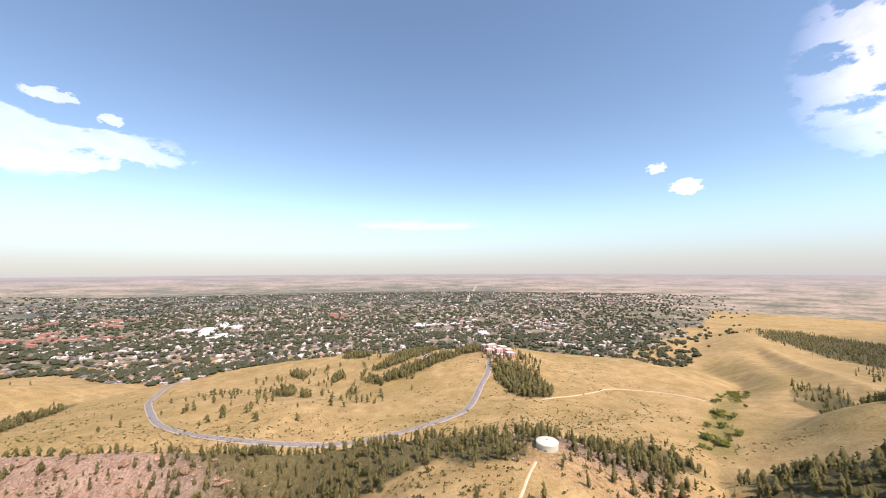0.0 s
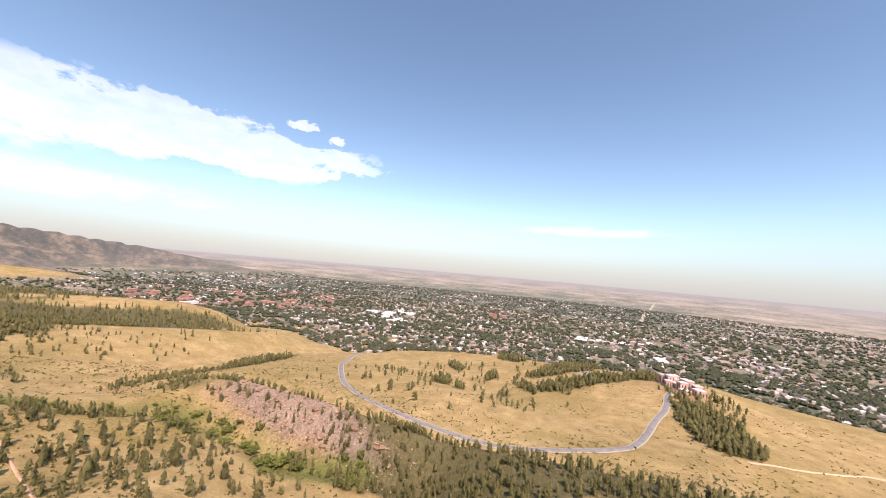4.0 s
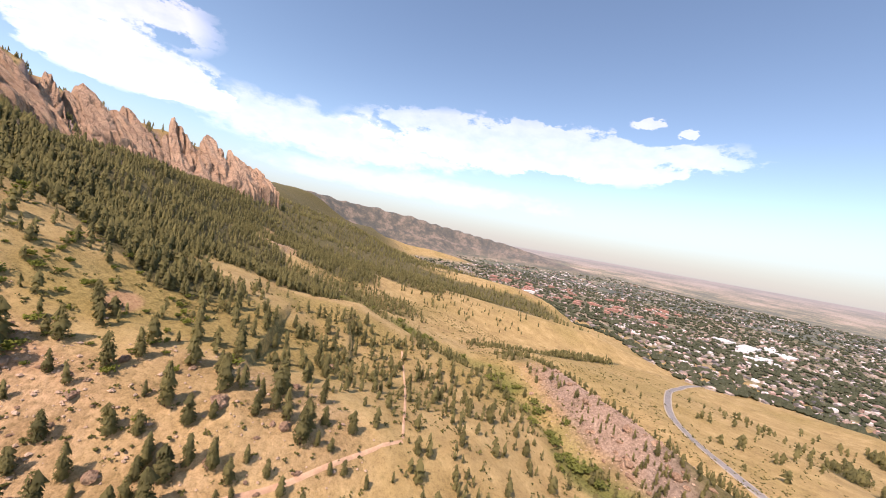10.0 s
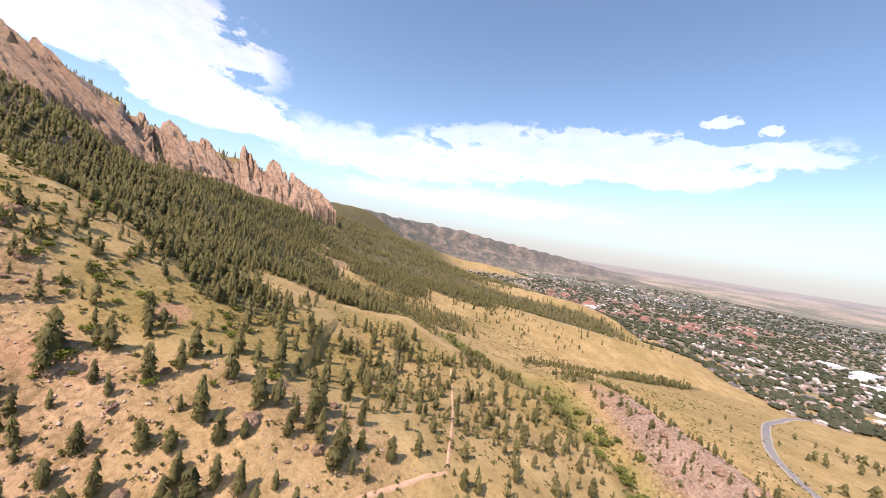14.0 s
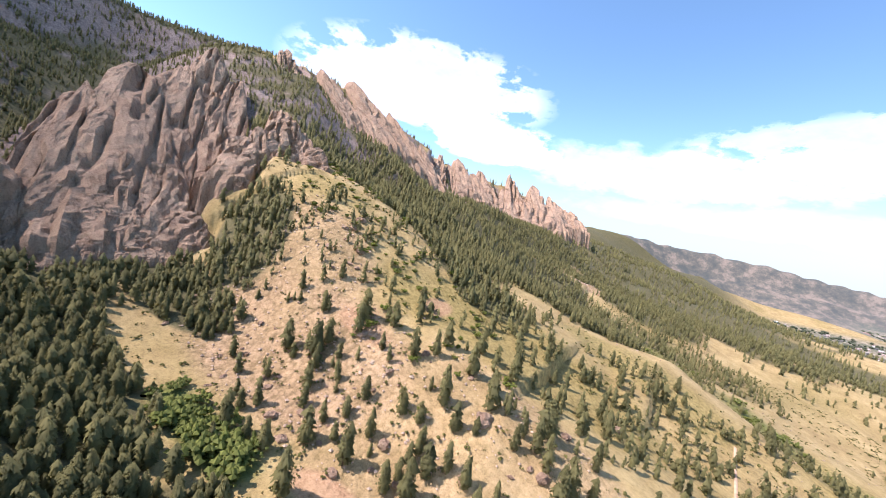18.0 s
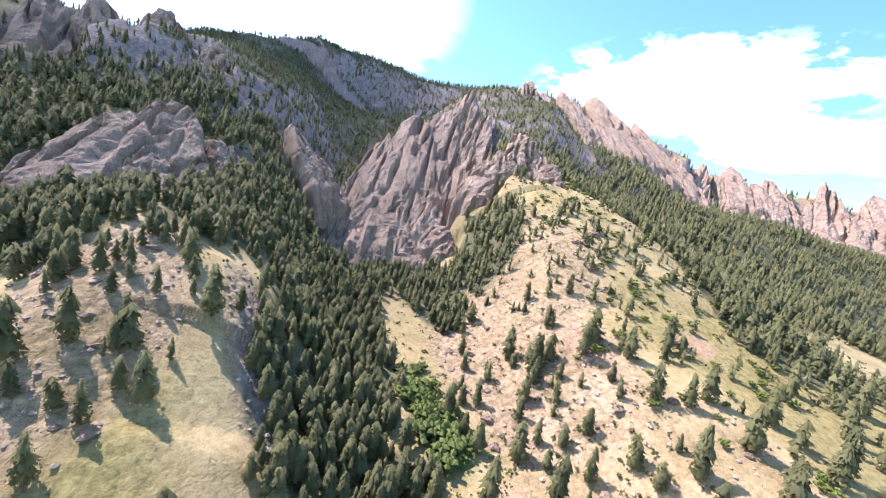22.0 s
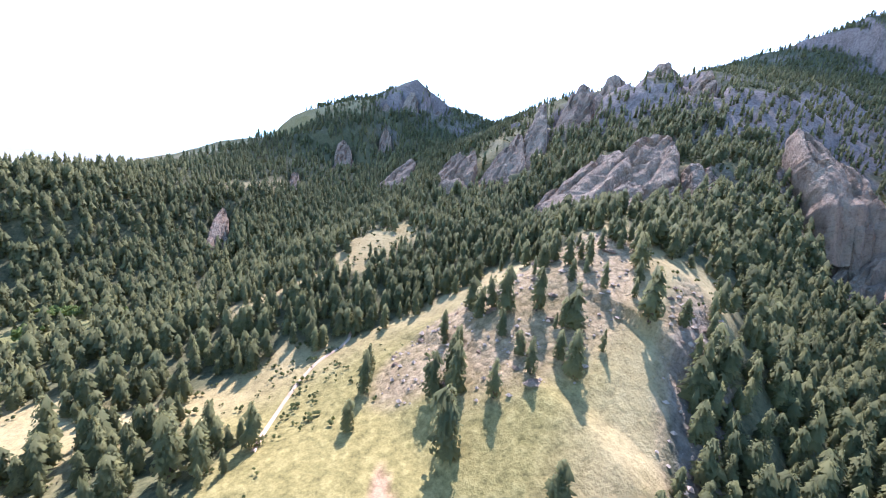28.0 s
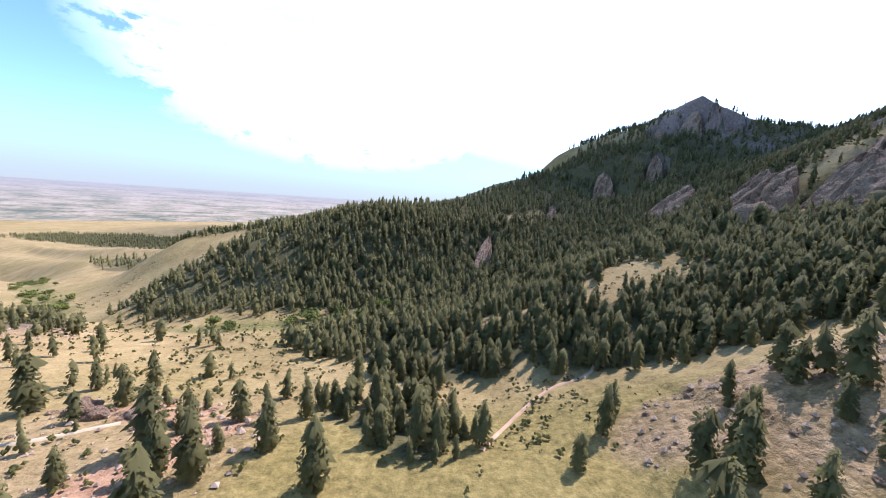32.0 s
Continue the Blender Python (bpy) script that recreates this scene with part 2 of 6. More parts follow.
M_DARKGLASS = plain_material("dark_window", [(0.3, (0.03, 0.03, 0.035)), (0.7, (0.05, 0.05, 0.06))], 0.3, 0.25)
M_TANK = plain_material("pale_green_tank_paint", [(0.3, (0.50, 0.53, 0.44)), (0.7, (0.60, 0.62, 0.53))], 0.2, 0.5)


# ---- landform ----
def value_noise(x, y, seed=0):
    xi, yi = np.floor(x).astype(np.int64), np.floor(y).astype(np.int64)
    fx, fy = x - xi, y - yi
    fx, fy = fx * fx * (3 - 2 * fx), fy * fy * (3 - 2 * fy)

    def h(a, b):
        k = (a * 374761393 + b * 668265263 + seed * 974634777) & 0x7FFFFFFF
        k = ((k ^ (k >> 13)) * 1274126177) & 0x7FFFFFFF
        return ((k ^ (k >> 16)) & 0xFFFF) / 65535.0
    return (h(xi, yi) * (1 - fx) + h(xi + 1, yi) * fx) * (1 - fy) + (h(xi, yi + 1) * (1 - fx) + h(xi + 1, yi + 1) * fx) * fy


def fbm(x, y, octaves=4, seed=0):
    v, a = 0.0, 0.5
    for o in range(octaves):
        v = v + a * value_noise(x * 2 ** o, y * 2 ** o, seed + o)
        a *= 0.5
    return v - 0.47


def smooth(a, b, v):
    t = np.clip((v - a) / (b - a), 0, 1)
    return t * t * (3 - 2 * t)


def spine(x, y, nodes):
    """Distance to a polyline, signed by its side (left +), and the height along it."""
    best, sgn, zz = np.full(x.shape, 1e9, x.dtype), np.ones(x.shape, x.dtype), np.zeros(x.shape, x.dtype)
    for (ax, ay, az), (bx, by, bz) in zip(nodes, nodes[1:]):
        dx, dy = bx - ax, by - ay
        t = np.clip(((x - ax) * dx + (y - ay) * dy) / (dx * dx + dy * dy), 0, 1)
        d = np.hypot(x - ax - t * dx, y - ay - t * dy)
        near = d < best
        best = np.where(near, d, best)
        zz = np.where(near, az + t * (bz - az), zz)
        sgn = np.where(near, np.sign(dx * (y - ay) - dy * (x - ax)), sgn)
    return best, sgn, zz


# ---- landform: crests, gully beds and foot lines (plan x, y, height) that the ground is stretched between ----
MEADOW_SPUR = [(2.16, -0.58, -1.02), (1.6, -0.2, -1.07), (1.0, 0.05, -1.02), (0.35, 0.0, -1.02), (-0.1, 0.0, -0.98), (-0.35, 0.03, -0.83), (-0.64, 0.0, -0.66), (-0.9, 0.05, -0.54),
               (-1.15, 0.0, -0.47), (-1.5, -0.12, -0.42), (-2.0, -0.1, -0.28), (-2.5, -0.15, 0.0), (-3.14, -0.36, 0.5), (-3.78, -0.9, 0.85)]
RIM = [(-3.78, -0.9, 0.85), (-4.6, -0.6, 1.05), (-6.2, -0.6, 1.6), (-7.0, -0.5, 1.98), (-7.4, 0.07, 2.3), (-7.55, 1.4, 2.3), (-7.3, 2.5, 2.12), (-6.3, 3.75, 2.05), (-5.2, 3.5, 1.78), (-4.4, 3.25, 1.52)]
DARK_RIDGE = [(-3.78, -0.9, 0.85), (-3.6, -1.4, 0.75), (-3.1, -1.5, 0.5), (-2.55, -1.45, 0.2), (-2.2, -1.5, 0.0), (-1.75, -1.5, -0.35), (-1.2, -1.3, -0.6), (-0.65, -1.05, -0.72), (-0.4, -0.85, -0.8),
              (0.1, -0.95, -1.0), (0.6, -1.05, -1.12)]
PEAK_RIDGE = [(-3.78, -0.9, 0.85), (-4.1, -2.1, 0.55), (-4.2, -3.2, 0.5), (-3.85, -4.2, 0.86), (-3.42, -4.57, 1.24), (-2.9, -4.6, 0.86), (-2.15, -4.25, 0.58), (-1.85, -4.15, 0.35), (-1.3, -4.15, 0.0),
              (-0.95, -3.9, -0.2), (-0.5, -3.5, -0.39), (0.2, -3.05, -0.53), (0.62, -2.74, -0.53), (1.0, -2.7, -0.6), (1.4, -2.6, -0.74), (1.77, -2.35, -0.92), (2.06, -1.95, -1.17), (2.25, -1.7, -1.3)]
SOUTH_RIDGE = [(0.3, -3.3, -0.58), (1.5, -3.5, -0.75), (2.6, -3.55, -0.95), (3.2, -4.6, -1.2), (4.2, -5.2, -1.45), (5.6, -6.0, -1.6), (8.0, -7.6, -1.95), (11.0, -9.6, -2.25), (14.0, -11.5, -2.5)]
CREEK = [(-2.4, -2.6, 0.0), (-1.6, -2.4, -0.4), (-0.9, -2.0, -0.7), (-0.3, -1.6, -0.92), (0.3, -1.45, -1.08), (0.9, -1.3, -1.16), (1.25, -1.3, -1.2), (2.0, -1.55, -1.34), (2.6, -1.9, -1.46),
         (3.29, -2.43, -1.56), (4.0, -3.0, -1.64), (4.82, -3.77, -1.74), (5.6, -4.5, -1.95), (7.2, -5.8, -2.35), (9.5, -6.6, -2.6)]
SHADY_GULLY = [(-2.2, -0.85, -0.1), (-1.6, -0.75, -0.42), (-1.0, -0.6, -0.68), (-0.45, -0.52, -0.93), (0.1, -0.5, -1.06), (0.6, -0.7, -1.1), (1.0, -1.05, -1.16)]
BIG_GULLY = [(-5.2, 1.6, 0.75), (-4.2, 1.35, 0.25), (-3.3, 1.0, -0.2), (-2.5, 0.85, -0.52), (-1.9, 0.9, -0.78), (-1.3, 0.92, -0.95), (-0.67, 0.95, -1.06), (-0.2, 1.0, -1.12), (0.3, 1.1, -1.2), (0.9, 1.25, -1.3),
             (1.5, 1.45, -1.42), (2.05, 1.7, -1.56)]
NORTH_SPUR = [(1.9, 2.45, -1.45), (1.3, 2.2, -1.27), (0.6, 1.9, -1.06), (0.08, 1.75, -0.9), (-0.35, 1.9, -0.77), (-0.72, 2.03, -0.62), (-1.1, 2.15, -0.35), (-1.5, 2.26, -0.16), (-1.85, 2.36, -0.03),
              (-2.3, 2.35, 0.15), (-2.7, 2.4, 0.35), (-3.2, 2.65, 0.75), (-3.8, 3.0, 1.15), (-4.4, 3.25, 1.52)]
BENCH = [(-2.4, 3.1, 0.05), (-1.5, 3.1, -0.38), (-0.68, 3.23, -0.66), (0.24, 3.39, -0.93), (0.56, 3.5, -0.96), (1.1, 3.3, -1.17), (1.7, 3.2, -1.36)]
SLOPE_FOOT = [(-2.2, 4.6, -0.05), (-1.6, 5.3, -0.42), (-0.9, 5.9, -0.66), (-0.5, 6.1, -0.8), (0.3, 6.0, -1.05), (1.2, 5.6, -1.35)]
WILLOW_CREEK = [(0.0, 4.6, -0.98), (0.9, 4.5, -1.28), (1.6, 4.3, -1.5), (2.0, 3.95, -1.6), (2.12, 3.3, -1.58), (2.15, 2.6, -1.58), (2.15, 2.0, -1.6), (2.3, 1.6, -1.62), (2.45, 1.1, -1.64)]
HOGBACK = [(2.75, 4.4, -1.6), (2.62, 3.8, -1.42), (2.58, 3.2, -1.29), (2.55, 2.8, -1.27), (2.62, 2.25, -1.28), (2.7, 1.7, -1.33), (2.72, 1.0, -1.33), (2.62, 0.4, -1.22), (2.4, -0.15, -1.1), (2.16, -0.58, -1.02),
           (2.2, -1.1, -1.12), (2.25, -1.45, -1.25)]
HOGBACK_BACK = [(3.4, 4.4, -1.8), (3.35, 3.2, -1.76), (3.35, 2.0, -1.74), (3.35, 1.0, -1.72), (3.2, 0.1, -1.62), (3.0, -0.7, -1.48), (3.0, -1.4, -1.48)]
MESA_WEST = [(4.0, 1.0, -1.7), (4.05, 1.9, -1.7), (4.4, 2.9, -1.8), (4.8, 3.8, -1.88), (5.6, 4.8, -2.08), (6.6, 5.3, -2.25)]
MESA_TOP = [(4.0, -0.3, -1.6), (4.9, -0.1, -1.74), (5.8, 1.0, -1.9), (6.5, 2.2, -2.06), (7.2, 3.4, -2.22), (7.6, 4.6, -2.36)]
MESA_EAST = [(5.6, -0.9, -1.68), (6.4, -1.0, -1.64), (7.3, -1.05, -1.64), (8.0, -0.2, -1.8), (8.5, 1.0, -1.98), (9.0, 2.4, -2.12), (9.0, 3.8, -2.28), (8.6, 5.0, -2.45)]
MESA_SOUTH = [(7.3, -1.05, -1.64), (7.2, -2.0, -1.78), (7.0, -3.0, -1.8), (6.7, -3.8, -1.72), (6.8, -4.3, -1.9)]
FIELD = [(4.0, -1.4, -1.58), (4.9, -2.2, -1.68), (5.6, -3.1, -1.78)]
SOUTH_FIELD = [(4.4, -4.3, -1.62), (5.6, -5.3, -1.72), (7.6, -6.9, -2.1), (10.0, -8.6, -2.4)]
NORTH_RANGE = [(-4.4, 3.25, 1.52), (-4.35, 4.1, 1.55), (-4.35, 5.2, 1.35), (-3.95, 6.0, 1.1), (-3.85, 7.0, 0.95), (-3.65, 7.8, 0.92), (-3.35, 8.9, 0.88), (-2.95, 9.7, 0.72), (-2.35, 10.8, 0.2), (-1.95, 11.8, 0.0),
               (-1.5, 13.2, -0.15), (-0.7, 14.3, -0.45), (1.0, 16.2, -1.4), (2.4, 18.0, -2.0)]
FIN_FOOT = [(-3.2, 3.9, 0.6), (-2.9, 4.9, 0.2), (-2.7, 6.0, 0.08), (-2.4, 7.4, -0.02), (-2.0, 8.8, -0.15), (-1.4, 10.2, -0.32), (-0.6, 11.6, -0.5)]
WEST_SIDE = [(-6.4, 5.4, 1.2), (-6.4, 8.0, 0.6), (-5.6, 11.0, 0.1), (-4.4, 14.0, -0.5), (-2.5, 17.5, -1.2)]
QUARRY_SPUR = [(-0.6, 9.0, -0.75), (0.6, 9.6, -0.98), (2.0, 10.6, -1.22), (3.2, 11.4, -1.4), (4.6, 10.9, -1.45), (5.9, 10.1, -1.52), (6.7, 9.8, -1.8), (7.6, 9.6, -2.35)]
GOLD_SPUR = [(0.2, 7.4, -1.05), (1.6, 7.5, -1.25), (3.2, 7.5, -1.5), (4.8, 7.4, -1.72), (6.2, 7.3, -1.92), (7.4, 7.2, -2.3), (8.4, 7.2, -2.6)]
SPUR_GAP = [(1.5, 8.7, -1.3), (3.2, 9.1, -1.6), (5.0, 8.8, -1.8), (7.0, 8.5, -2.3)]
MESA_CREEK = [(2.3, 5.0, -1.72), (3.4, 5.6, -1.9), (4.8, 6.0, -2.05), (6.4, 6.3, -2.3), (8.6, 6.2, -2.6)]
NORTH_HILLS = [(-3.5, 17.0, 0.0), (-2.0, 20.0, -0.2), (0.0, 23.0, -0.5), (1.8, 27.0, -0.9), (3.2, 31.0, -1.6), (4.5, 34.0, -2.6)]
FAR_HILLS = [(-12.0, 24.0, 1.6), (-6.4, 29.4, 1.25), (-3.7, 35.0, 1.4), (1.3, 40.2, 1.2), (7.6, 44.7, 1.0), (20.0, 54.0, 0.2), (36.0, 64.0, -1.4)]
TAN_HILLS = [(1.5, 33.0, -0.9), (4.5, 36.0, -0.8), (9.0, 40.0, -1.1), (16.0, 46.0, -1.8), (24.0, 52.0, -2.5)]
TOWN_EDGE = [(3.2, 20.0, -2.35), (5.5, 16.0, -2.4), (7.5, 13.0, -2.55), (9.6, 10.0, -2.7), (10.4, 7.0, -2.75), (11.0, 4.0, -2.75), (10.8, 1.0, -2.75), (10.2, -2.0, -2.7), (9.8, -4.6, -2.65), (12.0, -8.0, -2.75), (17.0, -12.0, -2.85)]
TOWN_MIDDLE = [(6.0, 27.0, -2.75), (11.0, 20.0, -2.85), (17.0, 11.0, -2.95), (18.5, 1.0, -2.95), (18.0, -8.0, -2.9), (24.0, -15.0, -3.0)]
PLAIN = [(14.0, 36.0, -3.0), (24.0, 24.0, -3.05), (31.0, 8.0, -3.1), (32.0, -8.0, -3.1), (30.0, -22.0, -3.05), (16.0, -32.0, -2.9), (0.0, -34.0, -2.6)]
PLAIN_FAR = [(40.0, 58.0, -3.3), (62.0, 34.0, -3.35), (72.0, 0.0, -3.4), (62.0, -36.0, -3.35), (36.0, -62.0, -3.3), (0.0, -72.0, -3.2)]
SOUTH_COUNTRY = [(-6.0, -9.0, -0.6), (-1.5, -8.0, -1.0), (2.0, -7.5, -1.5), (5.0, -9.0, -1.9), (10.0, -13.0, -2.4), (6.0, -20.0, -2.5), (-4.0, -20.0, -2.2)]
LINES = (MEADOW_SPUR, RIM, DARK_RIDGE, PEAK_RIDGE, SOUTH_RIDGE, CREEK, SHADY_GULLY, BIG_GULLY, NORTH_SPUR, BENCH, SLOPE_FOOT, WILLOW_CREEK, HOGBACK, HOGBACK_BACK, MESA_WEST, MESA_TOP, MESA_EAST, MESA_SOUTH,
         FIELD, SOUTH_FIELD, NORTH_RANGE, FIN_FOOT, WEST_SIDE, QUARRY_SPUR, GOLD_SPUR, SPUR_GAP, MESA_CREEK, NORTH_HILLS, FAR_HILLS, TAN_HILLS, TOWN_EDGE, TOWN_MIDDLE, PLAIN, PLAIN_FAR, SOUTH_COUNTRY)

PEAK = ((-3.42, -4.57, 1.16, 0.78), (-3.1, -4.8, 0.98, 0.7), (-2.65, -5.05, 0.82, 0.7), (-3.75, -4.35, 0.80, 0.8))
SLABS = []


def add_slab(top, foot, half_width, thick, seed, lean=0.0, blunt=0.35, grooves=2.5):
    SLABS.append((np.array(top), np.array(foot), half_width, thick, seed, lean, blunt, grooves))


# the broad grooved face above the gully
add_slab((-2.86, 1.15, 0.09), (-1.99, 0.92, -0.74), 0.3, 0.3, 3, blunt=0.45)
add_slab((-3.31, 1.45, 0.52), (-2.11, 1.07, -0.63), 0.34, 0.3, 4, blunt=0.5)
add_slab((-3.42, 1.78, 0.68), (-2.35, 1.35, -0.47), 0.28, 0.28, 5, blunt=0.5)
add_slab((-3.58, 2.08, 0.99), (-2.87, 1.70, 0.01), 0.26, 0.28, 6, blunt=0.4)
add_slab((-2.54, 1.40, -0.17), (-2.22, 1.24, -0.49), 0.2, 0.22, 7, blunt=0.5)
add_slab((-2.25, 1.12, -0.42), (-1.92, 1.00, -0.75), 0.24, 0.2, 8, blunt=0.6)
add_slab((-2.01, 1.42, -0.47), (-1.86, 1.31, -0.67), 0.16, 0.15, 9, blunt=0.5)
add_slab((-2.31, 1.87, 0.10), (-2.09, 1.62, -0.30), 0.17, 0.2, 10, blunt=0.45)
add_slab((-2.48, 2.18, 0.46), (-2.18, 2.10, -0.02), 0.2, 0.25, 11, blunt=0.3)
add_slab((-2.10, 2.32, 0.16), (-1.98, 2.22, -0.09), 0.13, 0.15, 12, blunt=0.5)
add_slab((-3.42, 2.21, 0.72), (-3.14, 2.08, 0.26), 0.1, 0.15, 13, blunt=0.3)
# summit and the fins along the range north of it
add_slab((-4.45, 3.26, 1.66), (-3.95, 3.13, 1.02), 0.18, 0.3, 14, blunt=0.5)
add_slab((-4.27, 3.75, 1.58), (-3.35, 3.79, 0.68), 0.23, 0.3, 15, blunt=0.5)
add_slab((-4.41, 4.40, 1.70), (-3.06, 4.24, 0.58), 0.30, 0.3, 16, blunt=0.4)
add_slab((-4.35, 4.78, 1.52), (-2.82, 4.58, 0.33), 0.23, 0.3, 17, blunt=0.3)
add_slab((-4.45, 5.40, 1.57), (-2.80, 4.85, 0.14), 0.23, 0.3, 18, blunt=0.2)
add_slab((-3.74, 5.64, 1.02), (-2.74, 5.14, 0.09), 0.18, 0.25, 19, blunt=0.3)
add_slab((-3.87, 7.09, 1.11), (-3.02, 6.45, 0.28), 0.27, 0.35, 20, blunt=0.3)
add_slab((-3.72, 7.89, 1.05), (-2.92, 7.19, 0.25), 0.23, 0.35, 21, blunt=0.25)
add_slab((-3.44, 9.04, 1.23), (-2.47, 7.83, -0.05), 0.34, 0.4, 22, blunt=0.12)
add_slab((-3.04, 9.75, 1.08), (-2.15, 8.58, 0.01), 0.39, 0.4, 23, blunt=0.25)
add_slab((-2.55, 10.34, 0.77), (-1.78, 9.31, 0.05), 0.34, 0.4, 24, blunt=0.3)
add_slab((-3.92, 6.58, 1.09), (-3.18, 5.63, 0.17), 0.18, 0.25, 25, blunt=0.3)
add_slab((-3.19, 5.12, 0.43), (-2.71, 4.86, -0.01), 0.16, 0.2, 26, blunt=0.4)
add_slab((-3.04, 5.72, 0.28), (-2.63, 5.39, -0.25), 0.16, 0.2, 27, blunt=0.4)
# slabs of the southern side
add_slab((-2.17, -0.29, 0.03), (-1.73, -0.26, -0.48), 0.26, 0.2, 28, blunt=0.35)
add_slab((-1.98, -0.45, -0.12), (-1.47, -0.41, -0.56), 0.24, 0.2, 29, blunt=0.4)
add_slab((-2.16, -0.06, -0.15), (-2.02, 0.05, -0.40), 0.13, 0.14, 30, blunt=0.5)
add_slab((-2.51, 0.29, 0.08), (-2.24, 0.577, -0.37), 0.13, 0.17, 31, blunt=0.3)
add_slab((-2.52, 0.48, -0.11), (-2.24, 0.68, -0.46), 0.11, 0.15, 32, blunt=0.4)
add_slab((-2.57, -1.44, 0.41), (-2.10, -1.18, -0.25), 0.13, 0.2, 33, blunt=0.12)
add_slab((-2.23, -1.43, 0.09), (-1.87, -1.16, -0.38), 0.12, 0.2, 34, blunt=0.3)
add_slab((-1.86, -1.57, -0.13), (-1.52, -1.42, -0.45), 0.13, 0.18, 35, blunt=0.3)
add_slab((-1.75, -1.15, -0.32), (-1.61, -1.10, -0.47), 0.12, 0.14, 36, blunt=0.5)
add_slab((-3.28, -1.45, 0.72), (-2.62, -1.19, 0.02), 0.18, 0.25, 37, blunt=0.5)
add_slab((-3.75, -1.39, 0.92), (-3.16, -1.01, 0.23), 0.2, 0.3, 38, blunt=0.5)
add_slab((-3.92, -0.97, 1.00), (-3.36, -0.76, 0.39), 0.22, 0.3, 39, blunt=0.5)
add_slab((-3.40, -0.42, 0.73), (-3.05, -0.38, 0.29), 0.14, 0.2, 40, blunt=0.3)
add_slab((-1.62, -3.4, -0.02), (-1.45, -3.05, -0.45), 0.13, 0.2, 42, blunt=0.4)
add_slab((-1.90, -2.43, -0.19), (-1.44, -2.14, -0.51), 0.12, 0.16, 43, blunt=0.4)
add_slab((-2.18, -3.42, 0.2), (-1.93, -3.01, -0.18), 0.1, 0.16, 44, blunt=0.3)
add_slab((-0.2, -2.3, -0.72), (-0.09, -1.95, -0.95), 0.07, 0.12, 45, blunt=0.3)
add_slab((-1.97, -1.84, -0.12), (-1.58, -1.66, -0.46), 0.1, 0.16, 46, blunt=0.4)
add_slab((-0.95, -3.03, -0.42), (-0.80, -2.67, -0.66), 0.07, 0.12, 47, blunt=0.4)
add_slab((-3.2, -4.3, 0.95), (-2.85, -3.9, 0.4), 0.16, 0.2, 49, blunt=0.4)
add_slab((-2.8, -4.4, 0.72), (-2.5, -3.95, 0.28), 0.14, 0.2, 50, blunt=0.4)
add_slab((-3.6, -4.1, 0.75), (-3.2, -3.7, 0.3), 0.15, 0.2, 51, blunt=0.4)
add_slab((-2.03, -1.33, -0.06), (-1.74, -1.29, -0.45), 0.12, 0.15, 48, blunt=0.5)

# lower leaves of rock leaning on each slab
for slab_top, slab_foot, slab_hw, slab_th, slab_seed, *_ in list(SLABS):
    if slab_hw < 0.19:
        continue
    pick = random.Random(slab_seed)
    run = slab_top[:2] - slab_foot[:2]
    run = run / np.hypot(*run)
    for turn in (-1, 1):
        side = np.array([-run[1], run[0], 0]) * turn * slab_hw * pick.uniform(0.55, 1.05)
        reach = pick.uniform(0.4, 0.8)
        drop = np.array([run[0] * -0.15, run[1] * -0.15, -0.12])
        add_slab(tuple(slab_foot + (slab_top - slab_foot) * reach + side), tuple(slab_foot + side + drop * pick.uniform(0, 1)), slab_hw * pick.uniform(0.5, 0.8),
                 slab_th * 0.7, slab_seed + 100 * (turn + 2), blunt=pick.uniform(0.3, 0.6))


